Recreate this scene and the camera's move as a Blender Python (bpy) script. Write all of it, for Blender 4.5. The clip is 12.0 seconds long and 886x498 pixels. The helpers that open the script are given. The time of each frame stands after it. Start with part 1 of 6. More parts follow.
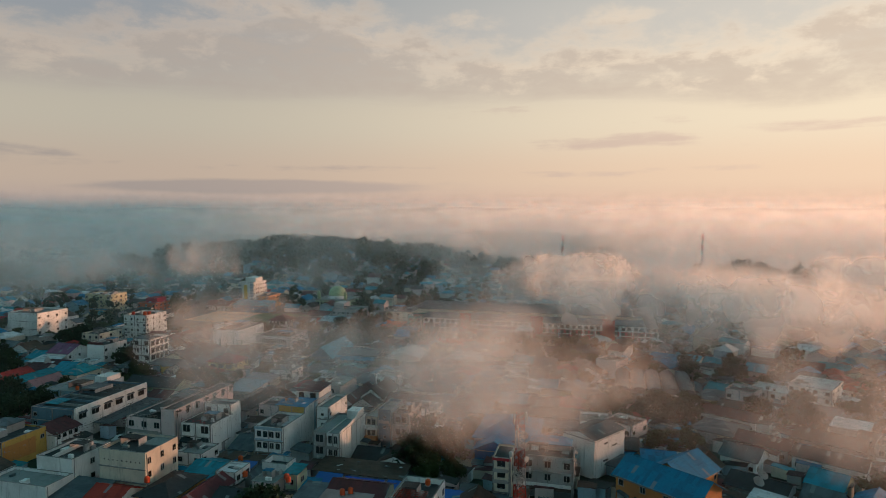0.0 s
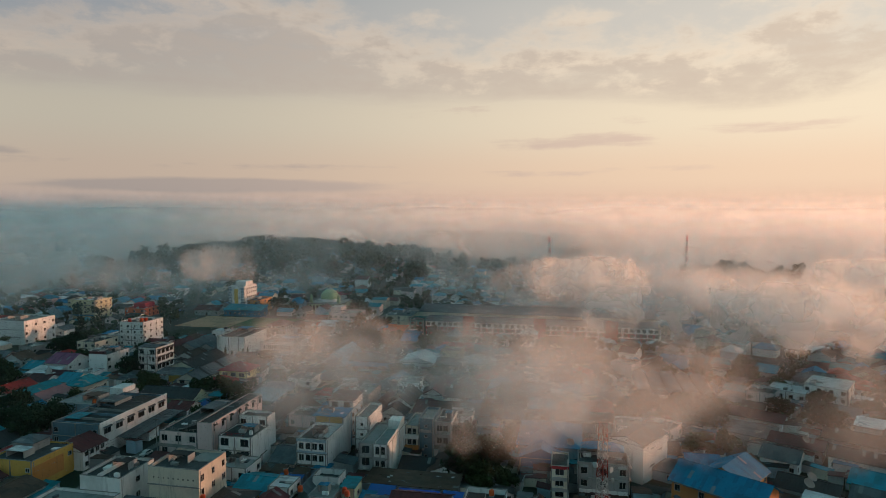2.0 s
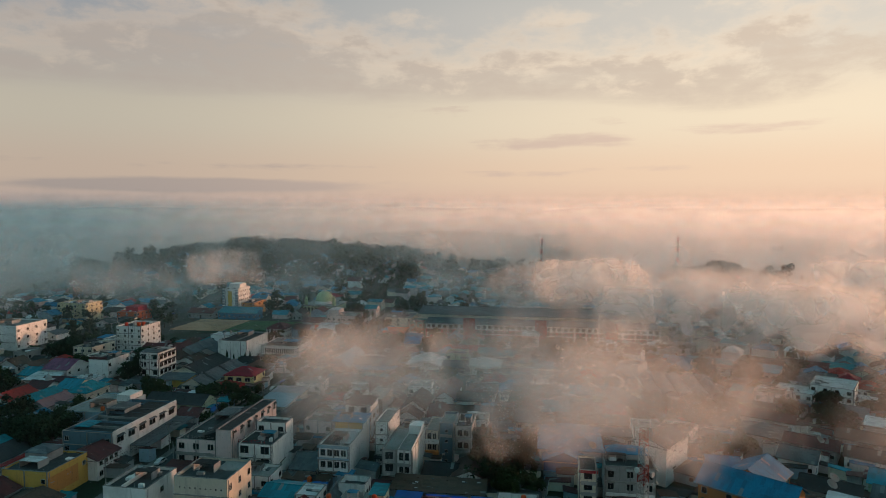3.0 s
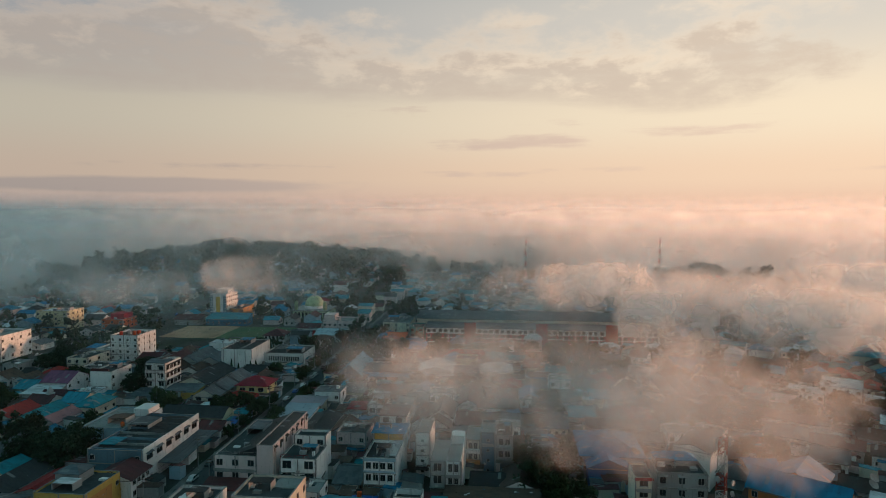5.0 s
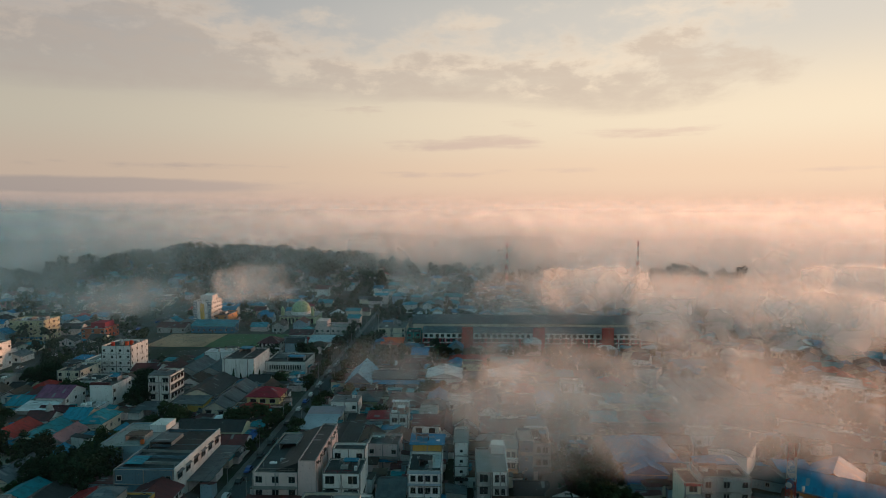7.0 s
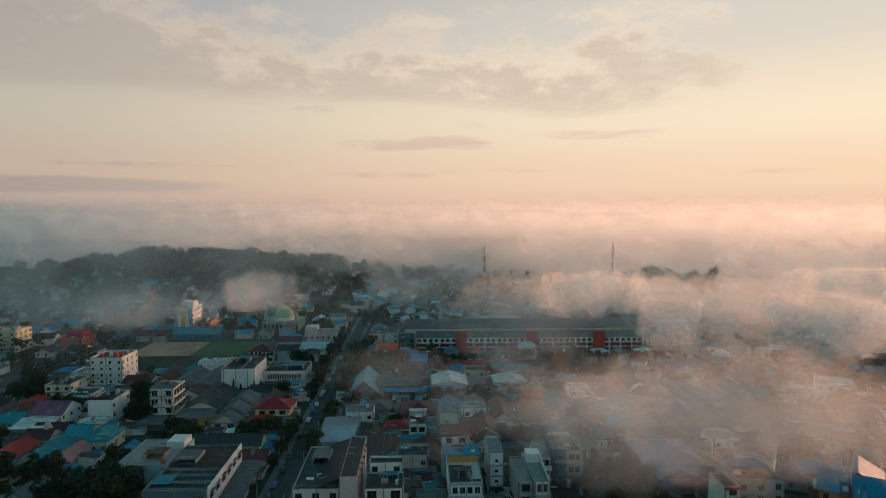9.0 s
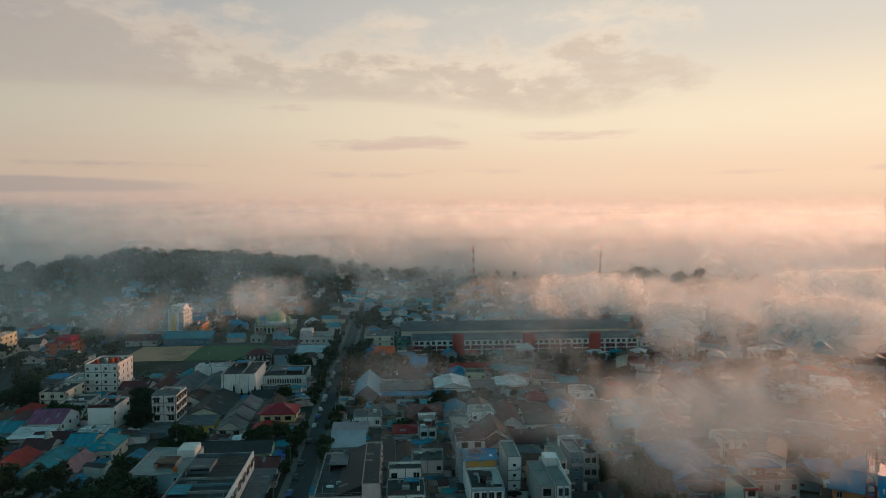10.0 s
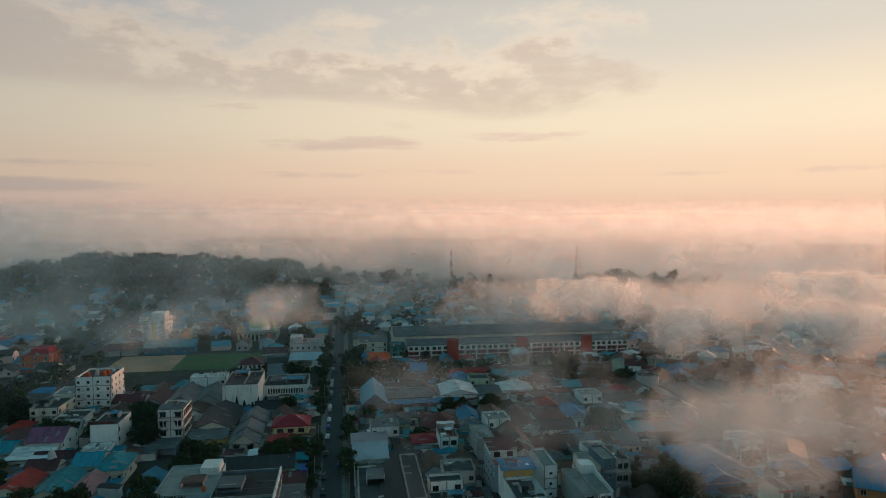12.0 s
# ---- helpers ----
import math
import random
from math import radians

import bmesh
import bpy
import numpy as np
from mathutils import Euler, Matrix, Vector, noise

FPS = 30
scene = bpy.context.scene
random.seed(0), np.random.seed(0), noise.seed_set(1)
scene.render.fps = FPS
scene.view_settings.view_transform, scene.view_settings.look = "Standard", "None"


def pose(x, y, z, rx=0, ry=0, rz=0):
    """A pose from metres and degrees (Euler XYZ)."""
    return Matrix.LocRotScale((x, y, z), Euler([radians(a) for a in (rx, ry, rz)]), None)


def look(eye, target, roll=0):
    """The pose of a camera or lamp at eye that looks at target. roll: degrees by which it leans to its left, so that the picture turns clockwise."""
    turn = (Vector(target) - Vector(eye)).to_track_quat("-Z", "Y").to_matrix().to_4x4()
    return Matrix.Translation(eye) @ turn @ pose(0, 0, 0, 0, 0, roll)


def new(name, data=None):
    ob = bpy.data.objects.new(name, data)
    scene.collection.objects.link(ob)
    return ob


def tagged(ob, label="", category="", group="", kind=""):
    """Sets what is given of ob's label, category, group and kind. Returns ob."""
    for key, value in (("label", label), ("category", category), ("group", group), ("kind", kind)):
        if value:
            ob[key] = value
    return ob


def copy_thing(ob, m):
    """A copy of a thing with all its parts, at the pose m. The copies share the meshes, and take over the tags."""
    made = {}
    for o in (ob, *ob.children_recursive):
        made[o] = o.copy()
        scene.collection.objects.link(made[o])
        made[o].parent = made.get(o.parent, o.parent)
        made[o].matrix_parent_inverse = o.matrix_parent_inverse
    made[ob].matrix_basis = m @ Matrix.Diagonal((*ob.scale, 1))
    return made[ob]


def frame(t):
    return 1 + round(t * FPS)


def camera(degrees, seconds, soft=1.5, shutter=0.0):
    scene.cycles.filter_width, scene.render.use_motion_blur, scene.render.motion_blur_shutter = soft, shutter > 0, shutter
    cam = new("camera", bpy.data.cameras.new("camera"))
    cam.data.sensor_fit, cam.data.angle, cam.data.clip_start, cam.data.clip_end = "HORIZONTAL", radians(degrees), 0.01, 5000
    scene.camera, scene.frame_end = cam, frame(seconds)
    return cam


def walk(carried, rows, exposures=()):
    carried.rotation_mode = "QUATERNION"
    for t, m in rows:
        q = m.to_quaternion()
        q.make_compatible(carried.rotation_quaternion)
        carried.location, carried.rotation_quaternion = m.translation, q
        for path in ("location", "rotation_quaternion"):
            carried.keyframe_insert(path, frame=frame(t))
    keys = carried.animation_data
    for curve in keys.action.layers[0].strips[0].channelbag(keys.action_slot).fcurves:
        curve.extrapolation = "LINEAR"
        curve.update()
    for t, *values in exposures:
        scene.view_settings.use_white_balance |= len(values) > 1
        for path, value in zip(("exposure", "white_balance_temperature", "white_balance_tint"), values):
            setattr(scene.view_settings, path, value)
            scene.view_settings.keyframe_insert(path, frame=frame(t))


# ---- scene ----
cam = camera(69.6, 12.0, 0.7)
METRES, EYE, TILT, LEAN, TURN = 150.0, 76.0, -3.6, 0.0, 0.0
ROWS = [
    (0.0, 0.0, 0.0, 0.0, 0.0, 0.0, -0.0),
    (0.5, -0.0406, 0.003, 0.004, -0.81, -0.03, 0.04),
    (1.0, -0.0811, 0.0051, 0.0083, -1.66, -0.05, 0.09),
    (1.5, -0.1222, 0.0091, 0.0123, -2.52, -0.07, 0.14),
    (2.0, -0.1637, 0.0143, 0.0164, -3.41, -0.08, 0.2),
    (2.5, -0.205, 0.0204, 0.0203, -4.33, -0.08, 0.26),
    (3.0, -0.2467, 0.027, 0.0247, -5.25, -0.09, 0.31),
    (5.0, -0.4106, 0.0601, 0.0418, -8.92, -0.1, 0.53),
    (5.5, -0.4509, 0.0697, 0.0462, -9.9, -0.1, 0.61),
    (6.0, -0.4911, 0.08, 0.0506, -10.91, -0.1, 0.69),
    (6.5, -0.5313, 0.0915, 0.0554, -11.9, -0.11, 0.75),
    (7.0, -0.5709, 0.1038, 0.0598, -12.9, -0.1, 0.82),
    (9.0, -0.7265, 0.1547, 0.0803, -17.15, -0.14, 1.04),
    (9.5, -0.7647, 0.169, 0.0857, -18.22, -0.15, 1.09),
    (10.0, -0.8024, 0.1858, 0.0902, -19.27, -0.17, 1.18),
    (10.5, -0.8403, 0.2024, 0.0949, -20.35, -0.18, 1.26),
    (11.0, -0.878, 0.2207, 0.1005, -21.42, -0.2, 1.31),
    (11.5, -0.9151, 0.2391, 0.1059, -22.48, -0.21, 1.36),
    (12.0, -0.9518, 0.2585, 0.1105, -23.53, -0.23, 1.41),
]
walk(cam, [(t, pose(0, 0, EYE, TILT, LEAN, TURN) @ pose(METRES * x, METRES * y, METRES * z, 90 + pitch, roll, yaw)) for t, x, y, z, yaw, pitch, roll in ROWS])

scene.cycles.transparent_max_bounces = 96
SUN_AZ, SUN_EL = 66.0, 2.4


class Graph:
    """Short calls for building a node tree."""

    def __init__(self, tree):
        self.tree = tree

    def node(self, kind):
        return self.tree.nodes.new(kind)

    def plug(self, socket, value):
        if isinstance(value, bpy.types.NodeSocket):
            self.tree.links.new(value, socket)
        elif value is not None:
            socket.default_value = value

    def math(self, op, a, b=None, c=None):
        n = self.node("ShaderNodeMath")
        n.operation = op
        for sock, v in zip(n.inputs, (a, b, c)):
            self.plug(sock, v)
        return n.outputs[0]

    def step(self, x, lo, hi, out0=0.0, out1=1.0):
        n = self.node("ShaderNodeMapRange")
        n.interpolation_type = "SMOOTHSTEP"
        for sock, v in zip(n.inputs, (x, lo, hi, out0, out1)):
            self.plug(sock, v)
        return n.outputs[0]

    def mix(self, f, a, b, blend="MIX"):
        n = self.node("ShaderNodeMix")
        n.data_type, n.blend_type = "RGBA", blend
        self.plug(n.inputs[0], f)
        self.plug(n.inputs[6], a if isinstance(a, bpy.types.NodeSocket) else (*a, 1))
        self.plug(n.inputs[7], b if isinstance(b, bpy.types.NodeSocket) else (*b, 1))
        return n.outputs[2]

    def join(self, x, y, z):
        n = self.node("ShaderNodeCombineXYZ")
        for sock, v in zip(n.inputs, (x, y, z)):
            self.plug(sock, v)
        return n.outputs[0]

    def noise(self, vector, scale, detail=4.0, rough=0.55, distortion=0.0):
        n = self.node("ShaderNodeTexNoise")
        self.plug(n.inputs["Vector"], vector)
        n.inputs["Scale"].default_value, n.inputs["Detail"].default_value = scale, detail
        n.inputs["Roughness"].default_value, n.inputs["Distortion"].default_value = rough, distortion
        return n.outputs[0]

    def ramp(self, f, stops):
        n = self.node("ShaderNodeValToRGB")
        n.color_ramp.interpolation = "EASE"
        while len(n.color_ramp.elements) < len(stops):
            n.color_ramp.elements.new(0.5)
        for e, (p, c) in zip(n.color_ramp.elements, stops):
            e.position, e.color = p, (*c, 1)
        self.plug(n.inputs[0], f)
        return n.outputs[0]


def build_sky():
    world = bpy.data.worlds.new("world")
    world.use_nodes = True
    scene.world = world
    g = Graph(world.node_tree)
    g.tree.nodes.clear()
    way = g.node("ShaderNodeTexCoord").outputs["Generated"]
    sep = g.node("ShaderNodeSeparateXYZ")
    g.plug(sep.inputs[0], way)
    deg = 180 / math.pi
    az = g.math("MULTIPLY", g.math("ARCTAN2", sep.outputs[0], sep.outputs[1]), deg)
    el = g.math("MULTIPLY", g.math("ARCSINE", sep.outputs[2]), deg)
    near = g.math("MULTIPLY_ADD", g.math("COSINE", g.math("MULTIPLY", g.math("SUBTRACT", az, SUN_AZ + 4), 1 / deg)), 0.5, 0.5)
    sunward = g.step(near, 0.42, 1.0)
    up = g.math("DIVIDE", g.math("MAXIMUM", el, 0.0), 90.0)
    cool = g.ramp(up, [(0.0, (0.45, 0.36, 0.33)), (0.03, (0.54, 0.43, 0.345)), (0.085, (0.53, 0.48, 0.39)), (0.17, (0.31, 0.335, 0.36)), (0.27, (0.19, 0.28, 0.32)), (0.5, (0.07, 0.25, 0.30)), (0.9, (0.05, 0.23, 0.28))])
    warm = g.ramp(up, [(0.0, (0.92, 0.60, 0.43)), (0.03, (0.98, 0.71, 0.50)), (0.085, (1.0, 0.83, 0.61)), (0.17, (0.75, 0.69, 0.60)), (0.28, (0.36, 0.41, 0.42)), (0.5, (0.08, 0.255, 0.30)), (0.9, (0.05, 0.23, 0.28))])
    clear = g.mix(sunward, cool, warm)
    # cloud banks and wisps, torn by noise in bearing and height
    flat = g.join(g.math("MULTIPLY", az, 0.062), g.math("MULTIPLY", el, 0.125), 0.0)
    fine = g.math("SUBTRACT", g.noise(flat, 3.8, 10.0, 0.62, 0.2), 0.5)
    broad = g.math("SUBTRACT", g.noise(flat, 1.0, 3.0, 0.5, 0.3), 0.5)
    long_flat = g.join(g.math("MULTIPLY", az, 0.045), g.math("MULTIPLY", el, 0.42), 3.0)
    streak = g.math("SUBTRACT", g.noise(long_flat, 2.0, 6.0, 0.58, 0.4), 0.5)

    def hump(x, at, wide, high):
        f = g.math("POWER", g.math("DIVIDE", g.math("ABSOLUTE", g.math("SUBTRACT", x, at)), wide), 2.0)
        return g.math("MULTIPLY", g.math("EXPONENT", g.math("MULTIPLY", f, -1.0)), high)

    def place(a, e, sa, se, power=1.0):
        return g.math("MULTIPLY", hump(az, a, sa, power), hump(el, e, se, 1.0))

    base = g.math("ADD", g.math("ADD", 9.5, hump(az, 29.0, 8.0, -1.4)), g.math("MULTIPLY", streak, 2.2))
    crest = g.math("ADD", g.math("ADD", 14.2, hump(az, -13.0, 10.0, 4.6)), g.math("ADD", hump(az, 14.0, 7.0, 1.8), hump(az, 35.0, 5.0, 2.6)))
    crest = g.math("ADD", crest, g.math("ADD", g.math("MULTIPLY", fine, 8.0), g.math("MULTIPLY", broad, 4.0)))
    end = g.math("ADD", 40.0, g.math("ADD", g.math("MULTIPLY", fine, 26.0), g.math("MULTIPLY", broad, 16.0)))
    thick = g.math("MULTIPLY", g.step(g.math("SUBTRACT", el, base), -0.7, 0.9), g.step(g.math("SUBTRACT", crest, el), -1.2, 3.2))
    thick = g.math("MULTIPLY", thick, g.step(g.math("SUBTRACT", end, az), -2.0, 9.0))
    lumps = place(34, 15.5, 9, 2.6, 0.8)
    for args in ((15.0, 15.8, 5, 1.2, 0.85), (3.5, 15.9, 4.5, 1.0, 0.75), (22, 17, 5, 0.8, 0.55), (37, 12.5, 5, 2.0, 0.75), (-33, 18.5, 12, 2.0, 0.5), (57, 16, 6, 1.2, 0.5)):
        lumps = g.math("MAXIMUM", lumps, place(*args))
    lumps = g.step(g.math("ADD", lumps, g.math("MULTIPLY", fine, 2.0)), 0.3, 1.15, 0.0, 0.75)
    thick = g.math("MAXIMUM", thick, lumps)
    wisp = place(-9, 1.9, 17, 0.8, 1.15)
    for args in ((15.5, 5.8, 8.5, 1.0, 1.15), (31, 6.5, 6.0, 0.7, 1.05), (-34, 4.3, 10, 1.2, 0.85), (-11, 3.6, 10, 0.5, 0.75), (12, 3.1, 9, 0.5, 0.75), (22, 3.4, 7, 0.4, 0.7), (19, 7.4, 4.5, 0.5, 0.75), (58, 3.2, 9, 0.4, 0.8), (44, 3.0, 6, 0.3, 0.7), (4, 8.6, 7, 0.6, 0.7), (-30, 0.9, 25, 0.5, 0.7)):
        wisp = g.math("MAXIMUM", wisp, place(*args))
    wisp = g.math("ADD", wisp, g.math("ADD", g.math("MULTIPLY", streak, 2.2), g.math("MULTIPLY", fine, 1.3)))
    thin = g.step(wisp, 0.48, 1.25, 0.0, 0.75)
    bar = g.math("ADD", place(-15, 1.9, 17, 0.75, 1.25), g.math("ADD", g.math("MULTIPLY", streak, 0.7), g.math("MULTIPLY", fine, 0.35)))
    thin = g.math("MAXIMUM", thin, g.step(bar, 0.42, 0.85, 0.0, 0.8))
    inner = g.step(g.math("ADD", g.math("SUBTRACT", crest, el), g.math("MULTIPLY", fine, 9.0)), 0.5, 4.4)
    shade = g.mix(sunward, (0.45, 0.395, 0.35), (0.75, 0.61, 0.48))
    rim = g.mix(sunward, (0.66, 0.53, 0.42), (1.06, 0.86, 0.64))
    cloud = g.mix(inner, rim, shade)
    seen = g.mix(g.math("MULTIPLY", thick, g.step(g.math("ADD", fine, g.math("MULTIPLY", streak, 0.6)), -0.28, 0.2, 0.45, 0.92)), clear, cloud)
    low = g.mix(sunward, (0.36, 0.315, 0.295), (0.82, 0.60, 0.48))
    seen = g.mix(thin, seen, low)
    away = g.step(near, 0.0, 0.4, 0.85, 1.0)
    seen = g.mix(g.step(near, 0.36, 0.08, 0.0, 0.92), seen, (0.12, 0.36, 0.42))
    sky = g.node("ShaderNodeTexSky")
    sky.sky_type, sky.sun_disc, sky.dust_density = "NISHITA", False, 4.0
    sky.sun_elevation, sky.sun_rotation = radians(SUN_EL), radians(SUN_AZ)
    real = g.node("ShaderNodeBackground")
    g.plug(real.inputs[0], sky.outputs[0])
    real.inputs[1].default_value = 0.05
    veil = g.node("ShaderNodeBackground")
    g.plug(veil.inputs[0], seen)
    g.plug(veil.inputs[1], away)
    both = g.node("ShaderNodeMixShader")
    both.inputs[0].default_value = 0.95
    g.plug(both.inputs[1], real.outputs[0])
    g.plug(both.inputs[2], veil.outputs[0])
    out = g.node("ShaderNodeOutputWorld")
    g.plug(out.inputs[0], both.outputs[0])


build_sky()
sun = new("sun", bpy.data.lights.new("sun", "SUN"))
sun.data.energy, sun.data.angle, sun.data.color = 3.3, radians(4), (1.0, 0.49, 0.28)
sun.matrix_world = look((0, 0, 0), (-math.sin(radians(SUN_AZ)) * math.cos(radians(SUN_EL)), -math.cos(radians(SUN_AZ)) * math.cos(radians(SUN_EL)), -math.sin(radians(SUN_EL))))

# ---- materials ----
MATS = {}


def surface(name, colour, rough=0.85, stain=0.4, dirt=(0.06, 0.055, 0.05), grain=0.25, streaks=False, spread=0.12, metal=0.0, ribs=0.0, big=0.12, bump=0.15):
    """A weathered surface: broad stains, fine grain, run-down streaks on walls, ribs on sheet roofs."""
    m = bpy.data.materials.new(name)
    m.use_nodes = True
    g = Graph(m.node_tree)
    b = g.tree.nodes["Principled BSDF"]
    at = g.node("ShaderNodeNewGeometry").outputs["Position"]
    rnd = g.node("ShaderNodeObjectInfo").outputs["Random"]
    shift = g.node("ShaderNodeVectorMath")
    shift.operation = "ADD"
    g.plug(shift.inputs[0], at)
    g.plug(shift.inputs[1], g.join(g.math("MULTIPLY", rnd, 40.0), g.math("MULTIPLY", rnd, 17.0), 0.0))
    at = shift.outputs[0]
    broad = g.step(g.noise(at, big, 4.0, 0.6), 0.42, 0.72)
    small = g.noise(at, 1.7, 5.0, 0.6)
    colour_out = g.mix(g.math("MULTIPLY", g.step(small, 0.35, 0.75), grain), colour, [c * 0.55 for c in colour])
    if streaks:
        sep = g.node("ShaderNodeSeparateXYZ")
        g.plug(sep.inputs[0], at)
        runs = g.noise(g.join(sep.outputs[0], sep.outputs[1], g.math("MULTIPLY", sep.outputs[2], 0.1)), 1.1, 4.0, 0.6)
        broad = g.math("MAXIMUM", g.math("MULTIPLY", broad, 0.6), g.step(runs, 0.5, 0.78))
    colour_out = g.mix(g.math("MULTIPLY", broad, stain), colour_out, dirt)
    hsv = g.node("ShaderNodeHueSaturation")
    g.plug(hsv.inputs["Color"], colour_out)
    g.plug(hsv.inputs["Value"], g.math("MULTIPLY_ADD", rnd, 2 * spread, 1 - spread))
    g.plug(hsv.inputs["Hue"], g.math("MULTIPLY_ADD", rnd, 0.02, 0.49))
    g.plug(b.inputs["Base Color"], hsv.outputs[0])
    g.plug(b.inputs["Roughness"], g.math("MULTIPLY_ADD", small, 0.25, rough - 0.12))
    b.inputs["Metallic"].default_value = metal
    b.inputs["Specular IOR Level"].default_value = 0.5 if rough < 0.4 else 0.15
    bumpy = g.node("ShaderNodeBump")
    bumpy.inputs["Strength"].default_value, bumpy.inputs["Distance"].default_value = bump, 0.05
    height = small
    if ribs:
        local = g.node("ShaderNodeTexCoord").outputs["Object"]
        wave = g.node("ShaderNodeTexWave")
        wave.wave_type, wave.bands_direction = "BANDS", "X"
        g.plug(wave.inputs["Vector"], local)
        wave.inputs["Scale"].default_value = ribs
        height = g.math("ADD", small, wave.outputs["Fac"])
        # single sheets, each weathered in its own way
        cell = g.node("ShaderNodeSeparateXYZ")
        g.plug(cell.inputs[0], local)
        sheet = g.node("ShaderNodeTexWhiteNoise")
        g.plug(sheet.inputs["Vector"], g.join(g.math("FLOOR", g.math("DIVIDE", cell.outputs[0], 2.3)), g.math("FLOOR", g.math("DIVIDE", cell.outputs[1], 0.95)), rnd))
        worn = g.step(sheet.outputs["Value"], 0.3, 1.0, 0.0, 0.55)
        fresh = g.mix(worn, hsv.outputs[0], [c * 0.4 + 0.012 for c in colour])
        pale = g.math("GREATER_THAN", sheet.outputs["Value"], 0.975)
        g.plug(b.inputs["Base Color"], g.mix(g.math("MULTIPLY", pale, 0.6), fresh, (0.24, 0.26, 0.27)))
    g.plug(bumpy.inputs["Height"], height)
    g.plug(b.inputs["Normal"], bumpy.outputs[0])
    MATS[name] = m
    return m


def wall_paint(name, colour, stain=0.45):
    return surface(name, colour, 0.9, stain, (0.08, 0.08, 0.076), 0.2, True, 0.08)


def sheet_roof(name, colour, stain=0.4, rough=0.6):
    return surface(name, colour, rough, stain, (0.04, 0.034, 0.03), 0.35, False, 0.2, 0.0, 6.0, 0.2)


WHITE = wall_paint("white_render", (0.78, 0.78, 0.77), 0.5)
CREAM = wall_paint("cream_render", (0.66, 0.60, 0.50))
PINK = wall_paint("pink_render", (0.66, 0.55, 0.54))
GREY_WALL = wall_paint("grey_render", (0.36, 0.36, 0.36), 0.55)
BLUE_WALL = wall_paint("pale_blue_render", (0.32, 0.44, 0.52))
SLATE_WALL = wall_paint("slate_blue_render", (0.12, 0.19, 0.25))
TEAL_WALL = wall_paint("teal_render", (0.05, 0.26, 0.26))
YELLOW_WALL = wall_paint("yellow_render", (0.62, 0.38, 0.10), 0.3)
ORANGE_WALL = wall_paint("orange_render", (0.55, 0.22, 0.08), 0.3)
RED_WALL = wall_paint("red_render", (0.40, 0.035, 0.04), 0.4)
GREEN_WALL = wall_paint("pale_green_render", (0.42, 0.50, 0.36))
BRIGHT_ORANGE = surface("orange_sheet", (0.75, 0.10, 0.015), 0.6, 0.2)
BRICK = wall_paint("bare_brick", (0.28, 0.15, 0.10), 0.5)
DECK = surface("roof_concrete", (0.07, 0.072, 0.075), 0.95, 0.6, (0.025, 0.027, 0.027), 0.5, False, 0.2, big=0.25)
PALE_DECK = surface("pale_concrete", (0.28, 0.275, 0.27), 0.95, 0.45, (0.1, 0.1, 0.09), 0.4, False, 0.12, big=0.25)
ROOF_RUST = sheet_roof("rusty_sheet", (0.10, 0.058, 0.045), 0.55)
ROOF_MAROON = sheet_roof("maroon_sheet", (0.11, 0.032, 0.036))
ROOF_RED = sheet_roof("red_sheet", (0.34, 0.022, 0.026), 0.25)
ROOF_BLUE = sheet_roof("blue_sheet", (0.012, 0.19, 0.33), 0.25)
ROOF_TEAL = sheet_roof("teal_sheet", (0.012, 0.23, 0.30), 0.2)
ROOF_GREY = sheet_roof("grey_sheet", (0.11, 0.13, 0.145), 0.45)
ROOF_DARK = sheet_roof("dark_sheet", (0.033, 0.036, 0.039), 0.5)
ROOF_WHITE = sheet_roof("white_sheet", (0.58, 0.60, 0.62), 0.2)
ROOF_PURPLE = sheet_roof("purple_sheet", (0.20, 0.07, 0.14), 0.25)
TIMBER = surface("dark_timber", (0.10, 0.06, 0.04), 0.8, 0.3)
FRAME = surface("window_frame_paint", (0.42, 0.41, 0.39), 0.6, 0.3)
DARK_FRAME = surface("dark_frame_paint", (0.06, 0.06, 0.06), 0.6, 0.3)
RAIL = surface("rail_metal", (0.28, 0.26, 0.24), 0.6, 0.4)
GLASS = surface("window_glass", (0.018, 0.022, 0.026), 0.2, 0.0, grain=0.1, bump=0.02)
SHUTTER = surface("rolling_shutter", (0.20, 0.21, 0.22), 0.5, 0.4)
TANK_ORANGE = surface("tank_plastic", (0.62, 0.09, 0.03), 0.45, 0.15)
TARP_BLUE = surface("tarpaulin", (0.02, 0.10, 0.42), 0.5, 0.2)
STEEL = surface("galvanised_steel", (0.38, 0.38, 0.38), 0.5, 0.3, metal=0.4)
RED_STEEL = surface("red_painted_steel", (0.30, 0.03, 0.025), 0.6, 0.3)
WHITE_STEEL = surface("white_painted_steel", (0.48, 0.46, 0.45), 0.6, 0.3)
DOME = surface("dome_tiles", (0.36, 0.44, 0.26), 0.5, 0.25, big=0.3)
ASPHALT = surface("asphalt", (0.062, 0.066, 0.07), 0.9, 0.45, (0.03, 0.03, 0.03), 0.4, big=0.05)
PAVING = surface("paving", (0.16, 0.155, 0.15), 0.9, 0.5, big=0.3)
BARK = surface("bark", (0.09, 0.065, 0.045), 0.95, 0.3)
DIRT = surface("bare_earth", (0.50, 0.27, 0.17), 0.95, 0.5, (0.14, 0.09, 0.055), 0.4, big=0.06)
GRASS = surface("field_grass", (0.05, 0.10, 0.04), 0.95, 0.4, (0.10, 0.10, 0.055), 0.4, big=0.05)
CAR_WHITE = surface("white_car_paint", (0.6, 0.6, 0.6), 0.3, 0.1)
